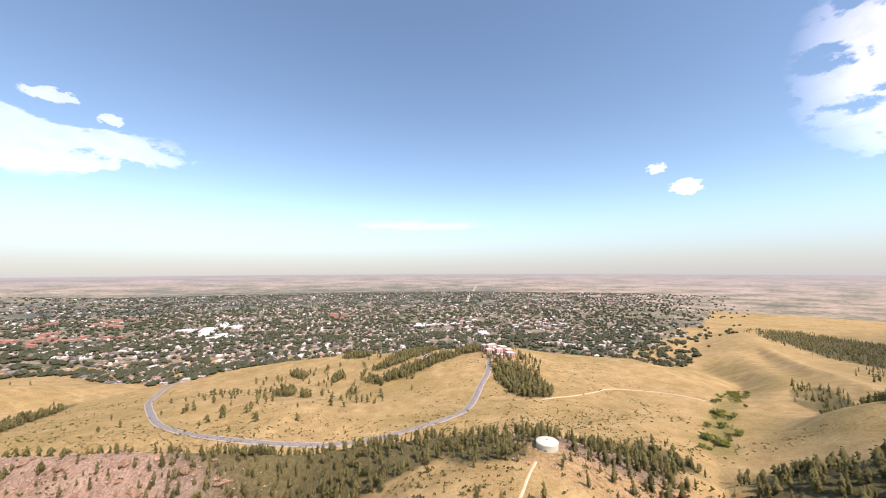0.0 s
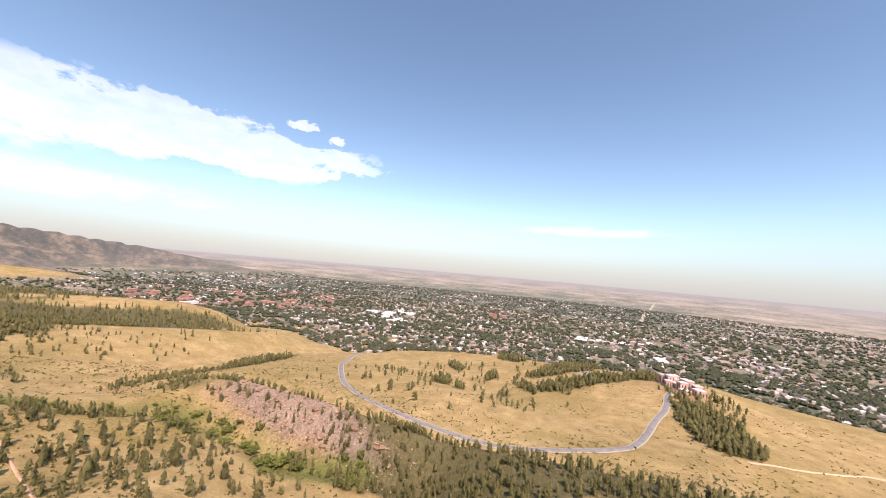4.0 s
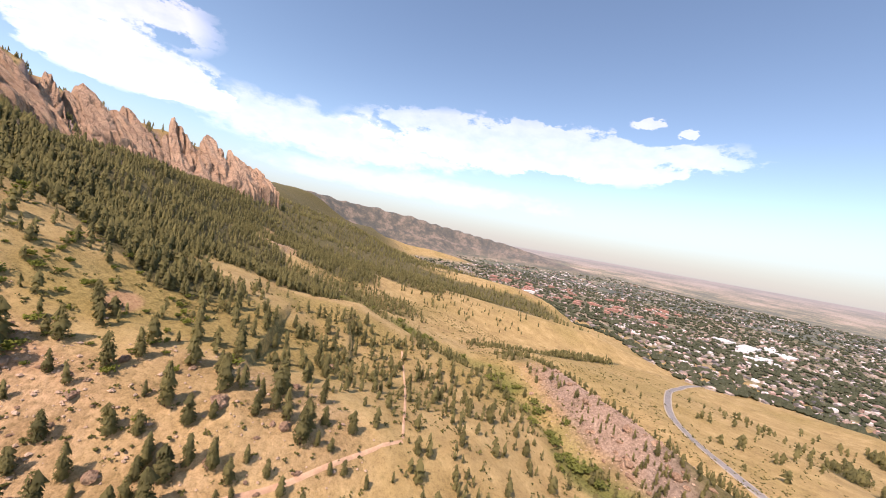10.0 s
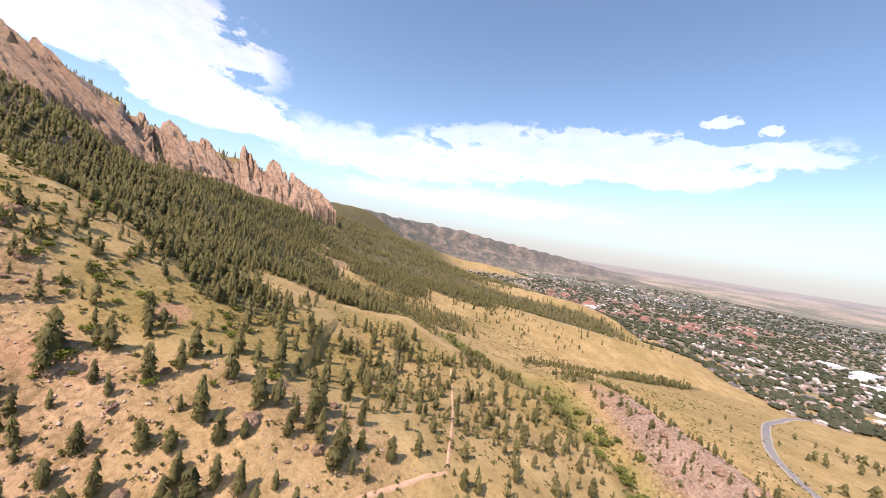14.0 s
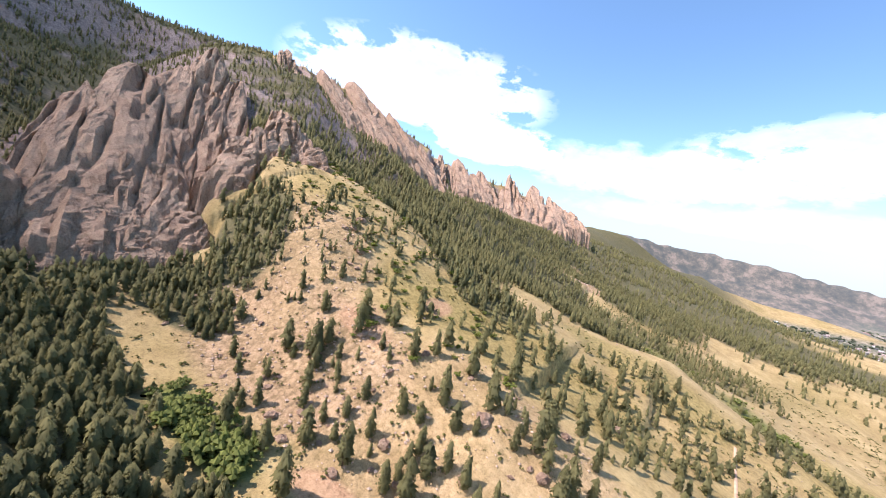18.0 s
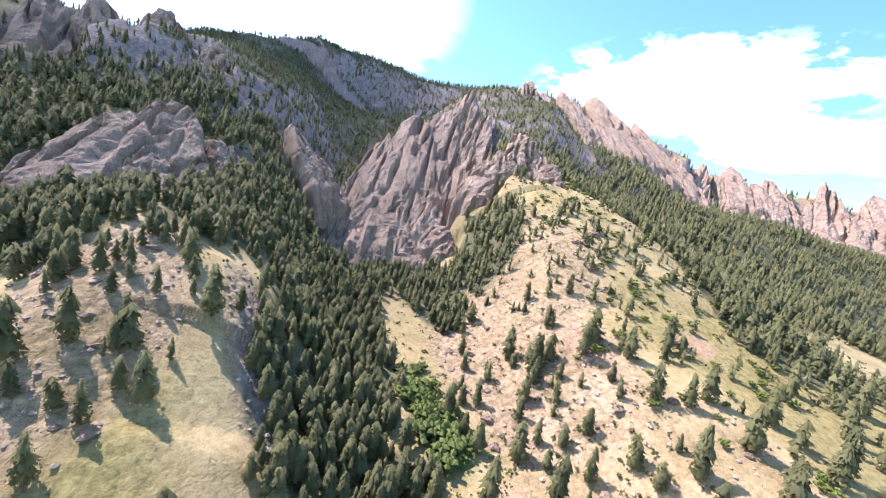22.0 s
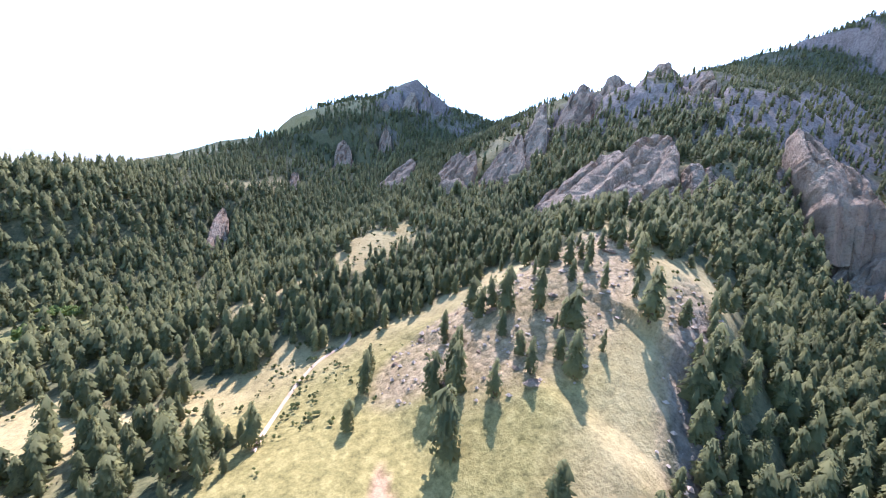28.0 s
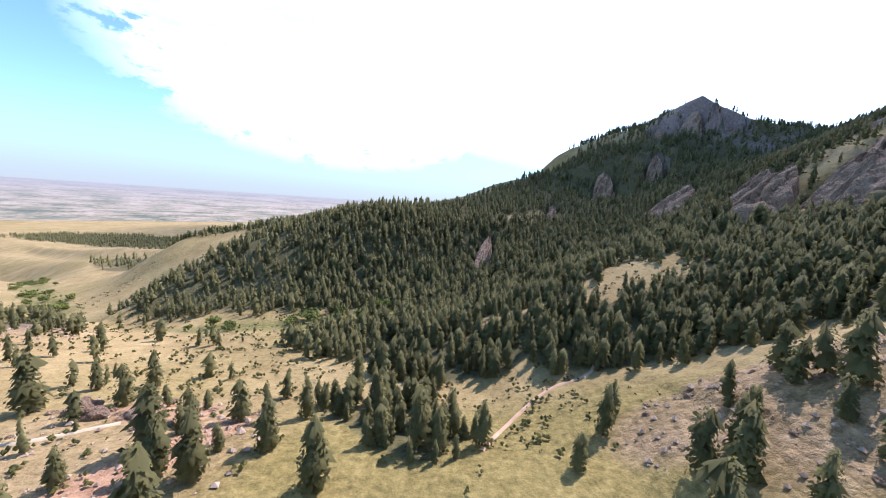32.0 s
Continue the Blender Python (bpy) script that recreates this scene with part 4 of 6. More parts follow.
def slab(top, foot, half_width, thick, seed, lean=0.0, grooves=2.5, blunt=0.35, label="tall red sandstone slab on the wooded slope"):
    """A tilted fin of sandstone from its foot up to its top (plan units), lofted in rings."""
    top = np.array([top[0] * U, top[1] * U, top[2] * U + Z0])
    foot = np.array([foot[0] * U, foot[1] * U, foot[2] * U + Z0])
    up = top - foot
    length = np.linalg.norm(up)
    up /= length
    flat = np.array([up[0], up[1], 0.0])
    flat /= max(np.linalg.norm(flat), 1e-6)
    across = np.array([-flat[1], flat[0], 0.0])
    out = np.cross(across, up)
    if out @ flat > 0:
        out = -out
    nv, na = (56, 64) if half_width > 0.2 else (44, 48)
    v = np.linspace(0, 1.36, nv)[:, None] - 0.36
    a = np.linspace(0, 2 * np.pi, na, endpoint=False)[None, :]
    below = np.minimum(v, 0)
    v = np.maximum(v, 0)
    taper = np.clip((1 - v) ** 0.75 * (1 - blunt) + blunt * np.sqrt(np.clip(1 - v ** 6, 0, 1)), 0, 1)
    edge = 1 + 0.4 * fbm(v * 7 + seed * 3.1, np.cos(a) * 1.3 + seed, 3, seed)
    ca, sa = np.cos(a), np.sin(a)
    uu = np.sign(ca) * np.abs(ca) ** 0.7 * half_width * U * taper * edge
    ww = np.where(sa > 0, np.abs(sa) ** 0.6 * 0.35, -np.abs(sa) ** 0.8 * 1.0) * thick * U * (0.25 + 0.75 * taper)
    gu = uu / (half_width * U)
    crack = np.abs(fbm(gu * 1.4 + v * 0.9 + seed * 7.3, v * 1.6 + seed, 2, seed + 5))
    clefts = np.abs(fbm(gu * 2.0 + v * 0.8 + seed * 4.7, v * 0.9 + seed * 1.7, 3, seed + 31))
    rough = (-0.34 * smooth(0.05, 0.0, crack) - 0.3 * smooth(0.07, 0.0, clefts) + 0.45 * fbm(gu * 2.2 + seed, v * 3.5 + seed, 3, seed + 9) + 0.2 * fbm(gu * 7, v * 18 + seed, 3, seed + 13)) * thick * U * 0.6
    rough = rough + 0.05 * thick * U * np.abs(((v * 13 + 5 * fbm(gu * 3, v * 4, 3, seed + 17)) % 1.0) - 0.5)
    crest = 0.13 * length * fbm(gu * 5 + seed, np.full_like(gu, seed * 2.0), 3, seed + 3) * smooth(0.5, 1.0, v)
    sink = flat * 0.25 + np.array([0.0, 0.0, 1.25])
    pts = foot + up * (v * length + crest)[..., None] + sink * (below * length)[..., None] + across * (uu + lean * U * v)[..., None] + out * (ww + rough)[..., None]
    verts = np.concatenate([pts.reshape(-1, 3), [pts[-1].mean(0)]])
    i, j = np.meshgrid(np.arange(nv - 1), np.arange(na), indexing="ij")
    q = np.stack([i * na + j, i * na + (j + 1) % na, (i + 1) * na + (j + 1) % na, (i + 1) * na + j], -1).reshape(-1, 4)
    j = np.arange(0, na, 2)
    capq = np.stack([(nv - 1) * na + j, (nv - 1) * na + j + 1, (nv - 1) * na + (j + 2) % na, np.full(len(j), nv * na)], 1)
    me = mesh_from("rock_slab", verts, np.concatenate([q, capq]), None, M_ROCK, False)
    return tagged(new("rock_slab", me), label, "rock", "sandstone slabs")


for top, foot, hw, th, seed, lean, blunt, grooves in SLABS:
    slab(top, foot, hw, th, seed, lean, grooves, blunt)


# ---- trees ----
def octa(rng, c, s):
    v = np.array([(1, 0, 0), (-1, 0, 0), (0, 1, 0), (0, -1, 0), (0, 0, 1), (0, 0, -1)], float) * s * rng.uniform(0.75, 1.25, (6, 1))
    a = rng.uniform(0, 6.28)
    v[:, :2] = v[:, :2] @ np.array([[math.cos(a), -math.sin(a)], [math.sin(a), math.cos(a)]])
    return v + c


OCT = np.array([(0, 2, 4), (2, 1, 4), (1, 3, 4), (3, 0, 4), (2, 0, 5), (1, 2, 5), (3, 1, 5), (0, 3, 5)])


def crown_width(h, full=0.72):
    """How wide a pine's crown is at height h, from 0 to 1; a low full makes it round."""
    return max(0.06, min(1.0, (h + 0.05) * 4.5) * max(0.0, 1.02 - h) ** full * 1.08)


def low_tree(rng, tiers, points, sprays, big, girth=0.2, full=0.72, loose=0.022):
    """A pine of unit height: ragged drooping tiers of branches and loose sprays of needles round a thin trunk."""
    vs, fs, n = [], [], 0
    lx, ly = rng.normal(0, 0.025, 2)
    for k in range(tiers):
        z0 = 0.08 + 0.80 * (k / tiers) ** 0.9
        z1 = min(1.0, z0 + 1.25 * 0.9 / tiers + 0.12)
        rad = girth * crown_width(z0 + 0.02, full) * rng.uniform(0.7, 1.2)
        a0 = rng.uniform(0, 6.28)
        ox, oy = rng.normal(0, loose, 2) + (lx * z0, ly * z0)
        rim = [(0.3 * ox + lx * z1, 0.3 * oy + ly * z1, z1)]
        for i in range(points):
            r = rad * (rng.uniform(0.85, 1.25) if i % 2 else rng.uniform(0.45, 0.8))
            a = a0 + 6.2832 * (i + rng.uniform(-0.25, 0.25)) / points
            rim.append((ox + r * math.cos(a), oy + r * math.sin(a), z0 + (rng.uniform(-0.03, 0.03) if i % 2 else rng.uniform(0.0, 0.09))))
        vs.append(np.array(rim))
        fs.append(np.array([(0, 1 + i, 1 + (i + 1) % points) for i in range(points)]) + n)
        n += points + 1
    for k in range(sprays):
        h = 0.08 + 0.9 * (k + rng.uniform(0, 1)) / sprays
        d = girth * crown_width(h, full) * rng.uniform(0.6, 1.15)
        a = rng.uniform(0, 6.28)
        c = np.array([math.cos(a) * d, math.sin(a) * d, h])
        out = np.array([math.cos(a), math.sin(a), 0.7]) + 0.45 * rng.normal(size=3)
        out /= np.linalg.norm(out)
        u = np.cross(out, rng.normal(size=3))
        u /= np.linalg.norm(u)
        w = np.cross(out, u)
        s = big * rng.uniform(0.7, 1.3) * (0.6 + 0.6 * (1 - h))
        vs.append(np.array([c - u * s, c - w * s * 0.6, c + u * s, c + w * s * 0.6]))
        fs.append(np.array([(0, 1, 2), (0, 2, 3)]) + n)
        n += 4
    vs.append(np.array([(0.02, 0, -0.03), (-0.01, 0.018, -0.03), (-0.01, -0.018, -0.03), (0, 0, 0.5)]))
    fs.append(np.array([(0, 1, 3), (1, 2, 3), (2, 0, 3)]) + n)
    return np.concatenate(vs), np.concatenate(fs)


def crown_normals(v):
    """Normals that lean outwards from a crown's axis, so that it shades as one round body."""
    w = np.stack([v[:, 0] * 5.5, v[:, 1] * 5.5, 0.25 + 0.9 * (v[:, 2] - 0.35)], 1)
    return w / np.linalg.norm(w, axis=1)[:, None]


def joined_trees(name, pts, sizes, variants, material, label, category="trees", seed=1, rounded=False):
    rng = np.random.RandomState(seed)
    pick = rng.randint(0, len(variants), len(pts))
    vs, fs, tone, nrm, base = [], [], [], [], 0
    for k, (v, f) in enumerate(variants):
        sel = np.where(pick == k)[0]
        if not len(sel):
            continue
        a = rng.uniform(0, 6.28, len(sel))
        c, s = np.cos(a)[:, None], np.sin(a)[:, None]
        sz = sizes[sel][:, None]
        wide = rng.uniform(0.85, 1.35, len(sel))[:, None]
        x = (v[None, :, 0] * c - v[None, :, 1] * s) * sz * wide + pts[sel, 0:1]
        y = (v[None, :, 0] * s + v[None, :, 1] * c) * sz * wide + pts[sel, 1:2]
        z = v[None, :, 2] * sz + pts[sel, 2:3]
        vs.append(np.stack([x, y, z], -1).reshape(-1, 3))
        fs.append((f[None] + (np.arange(len(sel)) * len(v))[:, None, None] + base).reshape(-1, 3))
        tone.append(np.repeat(rng.uniform(0, 1, len(sel)), len(v)))
        if rounded:
            w = crown_normals(v)
            nrm.append(np.stack([w[None, :, 0] * c - w[None, :, 1] * s, w[None, :, 0] * s + w[None, :, 1] * c, np.repeat(w[None, :, 2], len(sel), 0)], -1).reshape(-1, 3))
        base += len(sel) * len(v)
    me = mesh_from(name, np.concatenate(vs), None, np.concatenate(fs), material, rounded)
    point_attr(me, "tone", np.concatenate(tone))
    if rounded:
        me.normals_split_custom_set_from_vertices(np.concatenate(nrm))
    return tagged(new(name, me), label, category, kind="stuff")


def on_slab(x, y):
    hit = np.zeros(x.shape, bool)
    for top, foot, hw, *_ in SLABS:
        d = top[:2] - foot[:2]
        L = np.hypot(*d)
        d = d / max(L, 1e-6)
        t = ((x - foot[0]) * d[0] + (y - foot[1]) * d[1]) / max(L, 1e-6)
        s = np.abs(-(x - foot[0]) * d[1] + (y - foot[1]) * d[0])
        hit |= (t > -0.12) & (t < 1.08) & (s < hw * np.clip(1.0 - 0.5 * t, 0.3, 1))
    return hit


def scatter(n, x0, x1, y0, y1, seed, gain=1.0):
    rng = np.random.RandomState(seed)
    x, y = rng.uniform(x0, x1, n), rng.uniform(y0, y1, n)
    keep = rng.uniform(0, 1, n) < forest(x, y) * gain
    keep &= ~on_slab(x, y)
    return x[keep], y[keep]


# ---- single trees that stand apart ----
SPUR_TREES = ((-0.76, 1.37), (-0.63, 1.39), (-0.59, 1.33), (-0.68, 1.12), (-0.58, 0.98), (-0.54, 1.07), (-0.47, 1.09), (-0.43, 1.29), (-0.34, 1.27), (-0.36, 1.42), (-0.46, 1.59), (-0.6, 1.57), (-0.64, 1.64), (-0.56, 1.72), (-0.33, 1.65), (-0.27, 1.73), (-0.29, 1.05), (-0.27, 1.82), (-0.68, 1.48), (-0.51, 1.71), (-0.92, 1.72), (-0.41, 1.21), (-0.62, 1.04), (-0.54, 1.95), (-0.69, 1.42), (-0.82, 1.38))
BENCH_TREES = ((-0.1, 1.56), (-0.13, 1.47), (-0.25, 1.35), (-0.25, 1.24), (-0.16, 1.96), (-0.13, 2.45), (0.02, 1.98), (0.12, 2.31), (0.18, 2.64), (0.05, 1.67), (0.25, 1.74), (0.3, 1.61), (0.19, 1.59), (-0.01, 1.52), (-0.01, 1.37), (0.04, 1.41), (0.11, 1.41), (0.06, 2.33), (-0.1, 1.77), (-0.08, 1.32), (0.03, 1.92), (0.25, 1.64), (-0.02, 1.29), (0.28, 1.43))
NORTH_BENCH_TREES = ((0.39, 2.76), (0.57, 2.97), (0.43, 1.79), (0.56, 2.2), (0.74, 2.18), (0.87, 2.75), (0.39, 1.6), (0.45, 1.66), (1.12, 2.73), (1.19, 2.42), (0.69, 3.23), (0.42, 2.12), (0.37, 2.27), (0.7, 2.14), (0.37, 1.55), (0.43, 1.56), (0.57, 1.67), (0.76, 1.96), (1.15, 2.39), (1.08, 2.69), (0.66, 2.9), (0.38, 2.84), (0.88, 1.7), (1.16, 1.85), (1.37, 2.33), (1.49, 2.23), (1.68, 2.06), (1.43, 2.93), (2.2, 3.04), (1.68, 2.21))
KNOLL_TREES = ((-0.23, 0.01), (-0.2, -0.04), (-0.26, 0.1), (-0.12, 0.1), (-0.18, 0.32), (-0.02, -0.12), (-0.12, -0.22), (-0.26, -0.04), (-0.35, -0.17), (-0.42, 0.16), (-0.4, 0.21), (-0.35, 0.13), (-0.4, -0.0), (-0.47, -0.18), (-0.51, 0.03), (-0.64, 0.05), (-0.79, 0.18), (-0.68, 0.34), (-0.62, 0.28), (-0.47, -0.05), (-0.17, -0.28))
EAST_TREES = ((1.0, 0.02), (1.27, -0.36), (1.51, -0.38), (1.26, 0.11), (0.93, -0.08), (0.85, -0.19), (0.79, -0.12), (0.85, -0.31), (1.12, -0.57), (1.24, -0.51), (0.72, -0.11), (0.62, -0.2), (0.72, 0.02), (1.05, 0.27), (0.86, 0.07), (1.69, -0.15), (1.08, -0.41), (0.59, -0.36), (0.49, -0.51), (0.43, -0.34), (0.49, -0.09), (0.3, -0.23), (0.22, -0.33), (1.65, -0.38))

x, y = scatter(26000, -2.8, 1.2, -2.6, 3.8, 3)
xw, yw = scatter(72000, -7.5, 4.0, -5.5, 8.0, 33)
wide = ~((xw > -2.8) & (xw < 1.2) & (yw > -2.6) & (yw < 3.8))
x, y = np.append(x, xw[wide]), np.append(y, yw[wide])
lone = np.array(SPUR_TREES + BENCH_TREES + NORTH_BENCH_TREES + KNOLL_TREES + EAST_TREES)
free = np.ones(len(x), bool)
for lx, ly in lone:
    free &= np.hypot(x - lx, y - ly) > 0.05
x, y = x[free], y[free]
order = np.argsort(np.hypot(x + 0.1, y - 0.6))
x, y = np.append(lone[:, 0], x[order]), np.append(lone[:, 1], y[order])
NEAR = 300
sizes = 10.5 * np.random.RandomState(9).uniform(0.55, 1.3, len(x)) * (1 - 0.25 * smooth(1.9, 2.6, x)) * (1 - 0.25 * smooth(-2.4, -3.4, x)) * np.where(np.arange(len(x)) < len(lone), 1.22, 0.9)
P = np.stack(place(x, y, height(x, y)), 1)
P[:, 2] -= 0.3
rng0 = np.random.RandomState(5)
MIDS = [low_tree(rng0, 5, 8, 26, 0.07, g, f, 0.035) for g, f in ((0.165, 0.7), (0.18, 0.5), (0.16, 0.65), (0.19, 0.5), (0.155, 0.75), (0.18, 0.6), (0.175, 0.65), (0.195, 0.5))]
FARS = [low_tree(rng0, 4, 6, 2, 0.1, g, f, 0.03) for g, f in ((0.175, 0.7), (0.19, 0.55), (0.17, 0.65), (0.2, 0.55), (0.16, 0.75), (0.185, 0.65))]
TINY = [low_tree(rng0, 2, 6, 0, 0.1, 0.22) for _ in range(5)]
split = np.hypot(x - 0.3, y - 0.5) < 3.2
split[:NEAR] = False
RICH = [low_tree(rng0, 9, 16, 150, 0.036, g, f, 0.035) for g, f in ((0.155, 0.7), (0.18, 0.5), (0.15, 0.6), (0.185, 0.45), (0.17, 0.6))]
close = split & (np.hypot(x + 0.2, y - 0.4) < 1.45)
split &= ~close
joined_trees("gully_pines", P[close], sizes[close], RICH, M_PINE, "olive-green ponderosa pines crowding the gully", seed=12, rounded=True)
joined_trees("pine_woods_near", P[split], sizes[split], MIDS, M_PINE, "dense dark green ponderosa pines on the slopes", seed=2, rounded=True)
rest = ~split & ~close
ROUND = [low_tree(rng0, 3, 7, 4, 0.13, g, f, 0.05) for g, f in ((0.25, 0.45), (0.28, 0.4), (0.23, 0.5), (0.3, 0.42))]
rest[:NEAR] = False
rest[NEAR:] &= ~split[NEAR:]
hog = rest & (x > 1.9)
joined_trees("hogback_pines", P[hog], sizes[hog], ROUND, M_PINE, "small round dark green pines along the hogback", seed=13, rounded=True)
rest &= ~hog
joined_trees("pine_woods", P[rest], sizes[rest], FARS, M_PINE, "dark green pine forest on the hillsides", seed=3, rounded=True)
x2, y2 = scatter(45000, -9, 8, -14, 20, 4)
far = ~((x2 > -7.5) & (x2 < 4.0) & (y2 > -5.5) & (y2 < 8.0)) & ~((x2 > 3.9) & (y2 < 6.0))
x2, y2 = x2[far], y2[far]
P2 = np.stack(place(x2, y2, height(x2, y2)), 1)
xm, ym = scatter(20000, 4.0, 9.5, -3.5, 6.0, 16)
pm = np.stack(place(xm, ym, height(xm, ym)), 1)
joined_trees("mesa_pines", pm, 11.0 * np.random.RandomState(18).uniform(0.6, 1.3, len(xm)), ROUND, M_PINE, "clumps of dark green pines on the mesa", seed=14, rounded=True)
xe, ye = scatter(14000, 4.0, 17, -15, -3.5, 17)
pm = np.stack(place(xe, ye, height(xe, ye)), 1)
joined_trees("eastern_pines", pm, 11.0 * np.random.RandomState(19).uniform(0.6, 1.3, len(xe)), TINY, M_PINE, "dark green pines on the eastern slopes", seed=15, rounded=True)
joined_trees("far_pine_woods", P2, 13.0 * np.random.RandomState(8).uniform(0.6, 1.3, len(x2)), TINY, M_PINE, "dark green pine forest on far hills", seed=4, rounded=True)


def tuft_tree(rng, n, profile):
    """Trunk with limbs, and a crown of ragged tiers and sprays, of unit height."""
    bt = bmesh.new()
    rings = []
    for k, h in enumerate((0, 0.15, 0.35, 0.6, 0.85)):
        r = 0.022 * (1 - h) + 0.003
        ox, oy = 0.012 * math.sin(k * 2.1 + rng.uniform(0, 6)), 0.012 * math.cos(k * 1.7)
        rings.append([bt.verts.new((ox + r * math.cos(a), oy + r * math.sin(a), h)) for a in np.linspace(0, 2 * np.pi, 6, endpoint=False)])
    for a, b in zip(rings, rings[1:]):
        for i in range(6):
            bt.faces.new((a[i], a[(i + 1) % 6], b[(i + 1) % 6], b[i]))
    whorls = [(rng.uniform(0.12, 0.92), rng.uniform(0, 6.28)) for _ in range(18)]
    for h, a in whorls:
        L = profile * crown_width(h) * rng.uniform(0.6, 1.0)
        p0, p1 = Vector((0, 0, h)), Vector((math.cos(a) * L, math.sin(a) * L, h + 0.05))
        s = Vector((-math.sin(a), math.cos(a), 0)) * 0.006
        q = [bt.verts.new(p0 + s), bt.verts.new(p0 - s), bt.verts.new(p1)]
        q2 = bt.verts.new(p0 + Vector((0, 0, 0.01)))
        bt.faces.new((q[0], q[1], q[2]))
        bt.faces.new((q[0], q[2], q2))
        bt.faces.new((q[1], q2, q[2]))
    vs, fs = low_tree(rng, 9, 17, n, 0.038, profile, rng.uniform(0.42, 0.72), 0.04)
    return bt, vs, fs


def make_tree(kind, label, n, profile, leaf, seed, category):
    rng = np.random.RandomState(seed)
    bt, vs, fs = tuft_tree(rng, n, profile)
    root = tagged(new(kind), label, category, kind + "s on the slopes")
    part("trunk", bt, M_BARK, root)
    me = mesh_from("crown", vs, None, fs, leaf, True)
    me.normals_split_custom_set_from_vertices(crown_normals(vs))
    crown = new("crown", me)
    crown.parent = root
    return root


protos = [make_tree("pine_tree", "dark green ponderosa pine on a dry grass slope", 300, 0.20 - 0.02 * (k % 3), M_PINE_NEAR, 40 + k, "tree") for k in range(9)]
used = set()
for i in range(NEAR):
    k = i % len(protos)
    rng = random.Random(i)
    m = Matrix.Translation(P[i]) @ Matrix.Rotation(rng.uniform(0, 6.28), 4, "Z")
    s = sizes[i] * 1.05
    if k not in used:
        used.add(k)
        ob = protos[k]
    else:
        ob = copy_thing(protos[k], m)
    w = rng.uniform(0.9, 1.25)
    ob.matrix_basis = m @ Matrix.Diagonal((s * w, s * w, s, 1))


# ---- willows in the gullies, shrubs, stones ----
def scatter_by(fn, n, x0, x1, y0, y1, seed):
    rng = np.random.RandomState(seed)
    px, py = rng.uniform(x0, x1, n), rng.uniform(y0, y1, n)
    keep = rng.uniform(0, 1, n) < fn(px, py)
    px, py = px[keep], py[keep]
    return np.stack(place(px, py, height(px, py)), 1)


def bush(rng, k):
    vs = [octa(rng, (rng.normal(0, 0.28), rng.normal(0, 0.28), rng.uniform(0.25, 0.7)), np.array([0.30, 0.30, 0.27]) * min(1.0, 3.2 / k ** 0.5)) for _ in range(k)]
    return np.concatenate(vs), np.concatenate([OCT + 6 * i for i in range(k)])


rng0 = np.random.RandomState(15)
BUSHES = [bush(rng0, 44) for _ in range(4)]
SHRUBS = [bush(rng0, 3) for _ in range(4)]
STONES = [(octa(rng0, (0, 0, 0.2), np.array([0.5, 0.4, 0.35])), OCT) for _ in range(6)]
pts = np.concatenate([scatter_by(lambda a, b: 0.6 * lushness(a, b), 9000, 0.1, 6, -5, 5, 21), scatter_by(lambda a, b: 0.9 * lushness(a, b), 420, -1.3, 0.0, 0.7, 1.3, 25)])
joined_trees("willows", pts, np.random.RandomState(1).uniform(3.5, 8, len(pts)), BUSHES, M_LUSH, "bright green willows along the creek bed", "bushes", 6)
pts = scatter_by(lambda a, b: 0.75 * (1 - forest(a, b)) * smooth(-0.2, 0.2, fbm(a * 2, b * 2, 3, 101)) * (0.25 + 0.75 * smooth(4.5, 3.5, a)), 60000, -2.5, 7, -3, 6, 22)
joined_trees("shrubs", pts, np.random.RandomState(2).uniform(0.8, 1.7, len(pts)) ** 1.6, SHRUBS, M_SHRUB, "low olive shrubs and grass tussocks on the dry slopes", "shrubs", 7)
pts = scatter_by(lambda a, b: 0.9 * np.clip(bareness(a, b), 0, 1) + 0.03 * smooth(0.0, 0.3, fbm(a, b, 3, 111)), 90000, -2.2, 3.2, -1.6, 6.5, 23)
sz = np.random.RandomState(3).uniform(0.4, 1.35, len(pts)) ** 2.2
joined_trees("loose_stones", pts, sz, STONES, M_STONE, "pinkish loose stones and boulders on bare slopes", "stones", 8)

pts = scatter_by(lambda a, b: (1 - forest(a, b)) * smooth(0.0, 0.25, fbm(a * 1.6, b * 1.6, 3, 131)) * smooth(3.4, 2.2, np.hypot(a - 0.2, b - 1.6)), 1500, -3, 3, -1.6, 5, 24)
joined_trees("young_pines", pts, np.random.RandomState(4).uniform(2.0, 5.5, len(pts)), [low_tree(rng0, 4, 7, 6, 0.09, 0.34) for _ in range(5)], M_PINE, "small dark green young pines and junipers", "trees", 9, rounded=True)

pts = scatter_by(lambda a, b: smooth(0.5, 0.2, spine(a, b, NORTH_SPUR)[0]) * smooth(0.2, -0.4, a), 420, -2.4, 0.4, 1.3, 3.0, 26)
joined_trees("leafy_bushes", pts, np.random.RandomState(6).uniform(1.6, 4.2, len(pts)), BUSHES, M_BUSH, "yellow-green bushes on the stony spur", "bushes", 10)


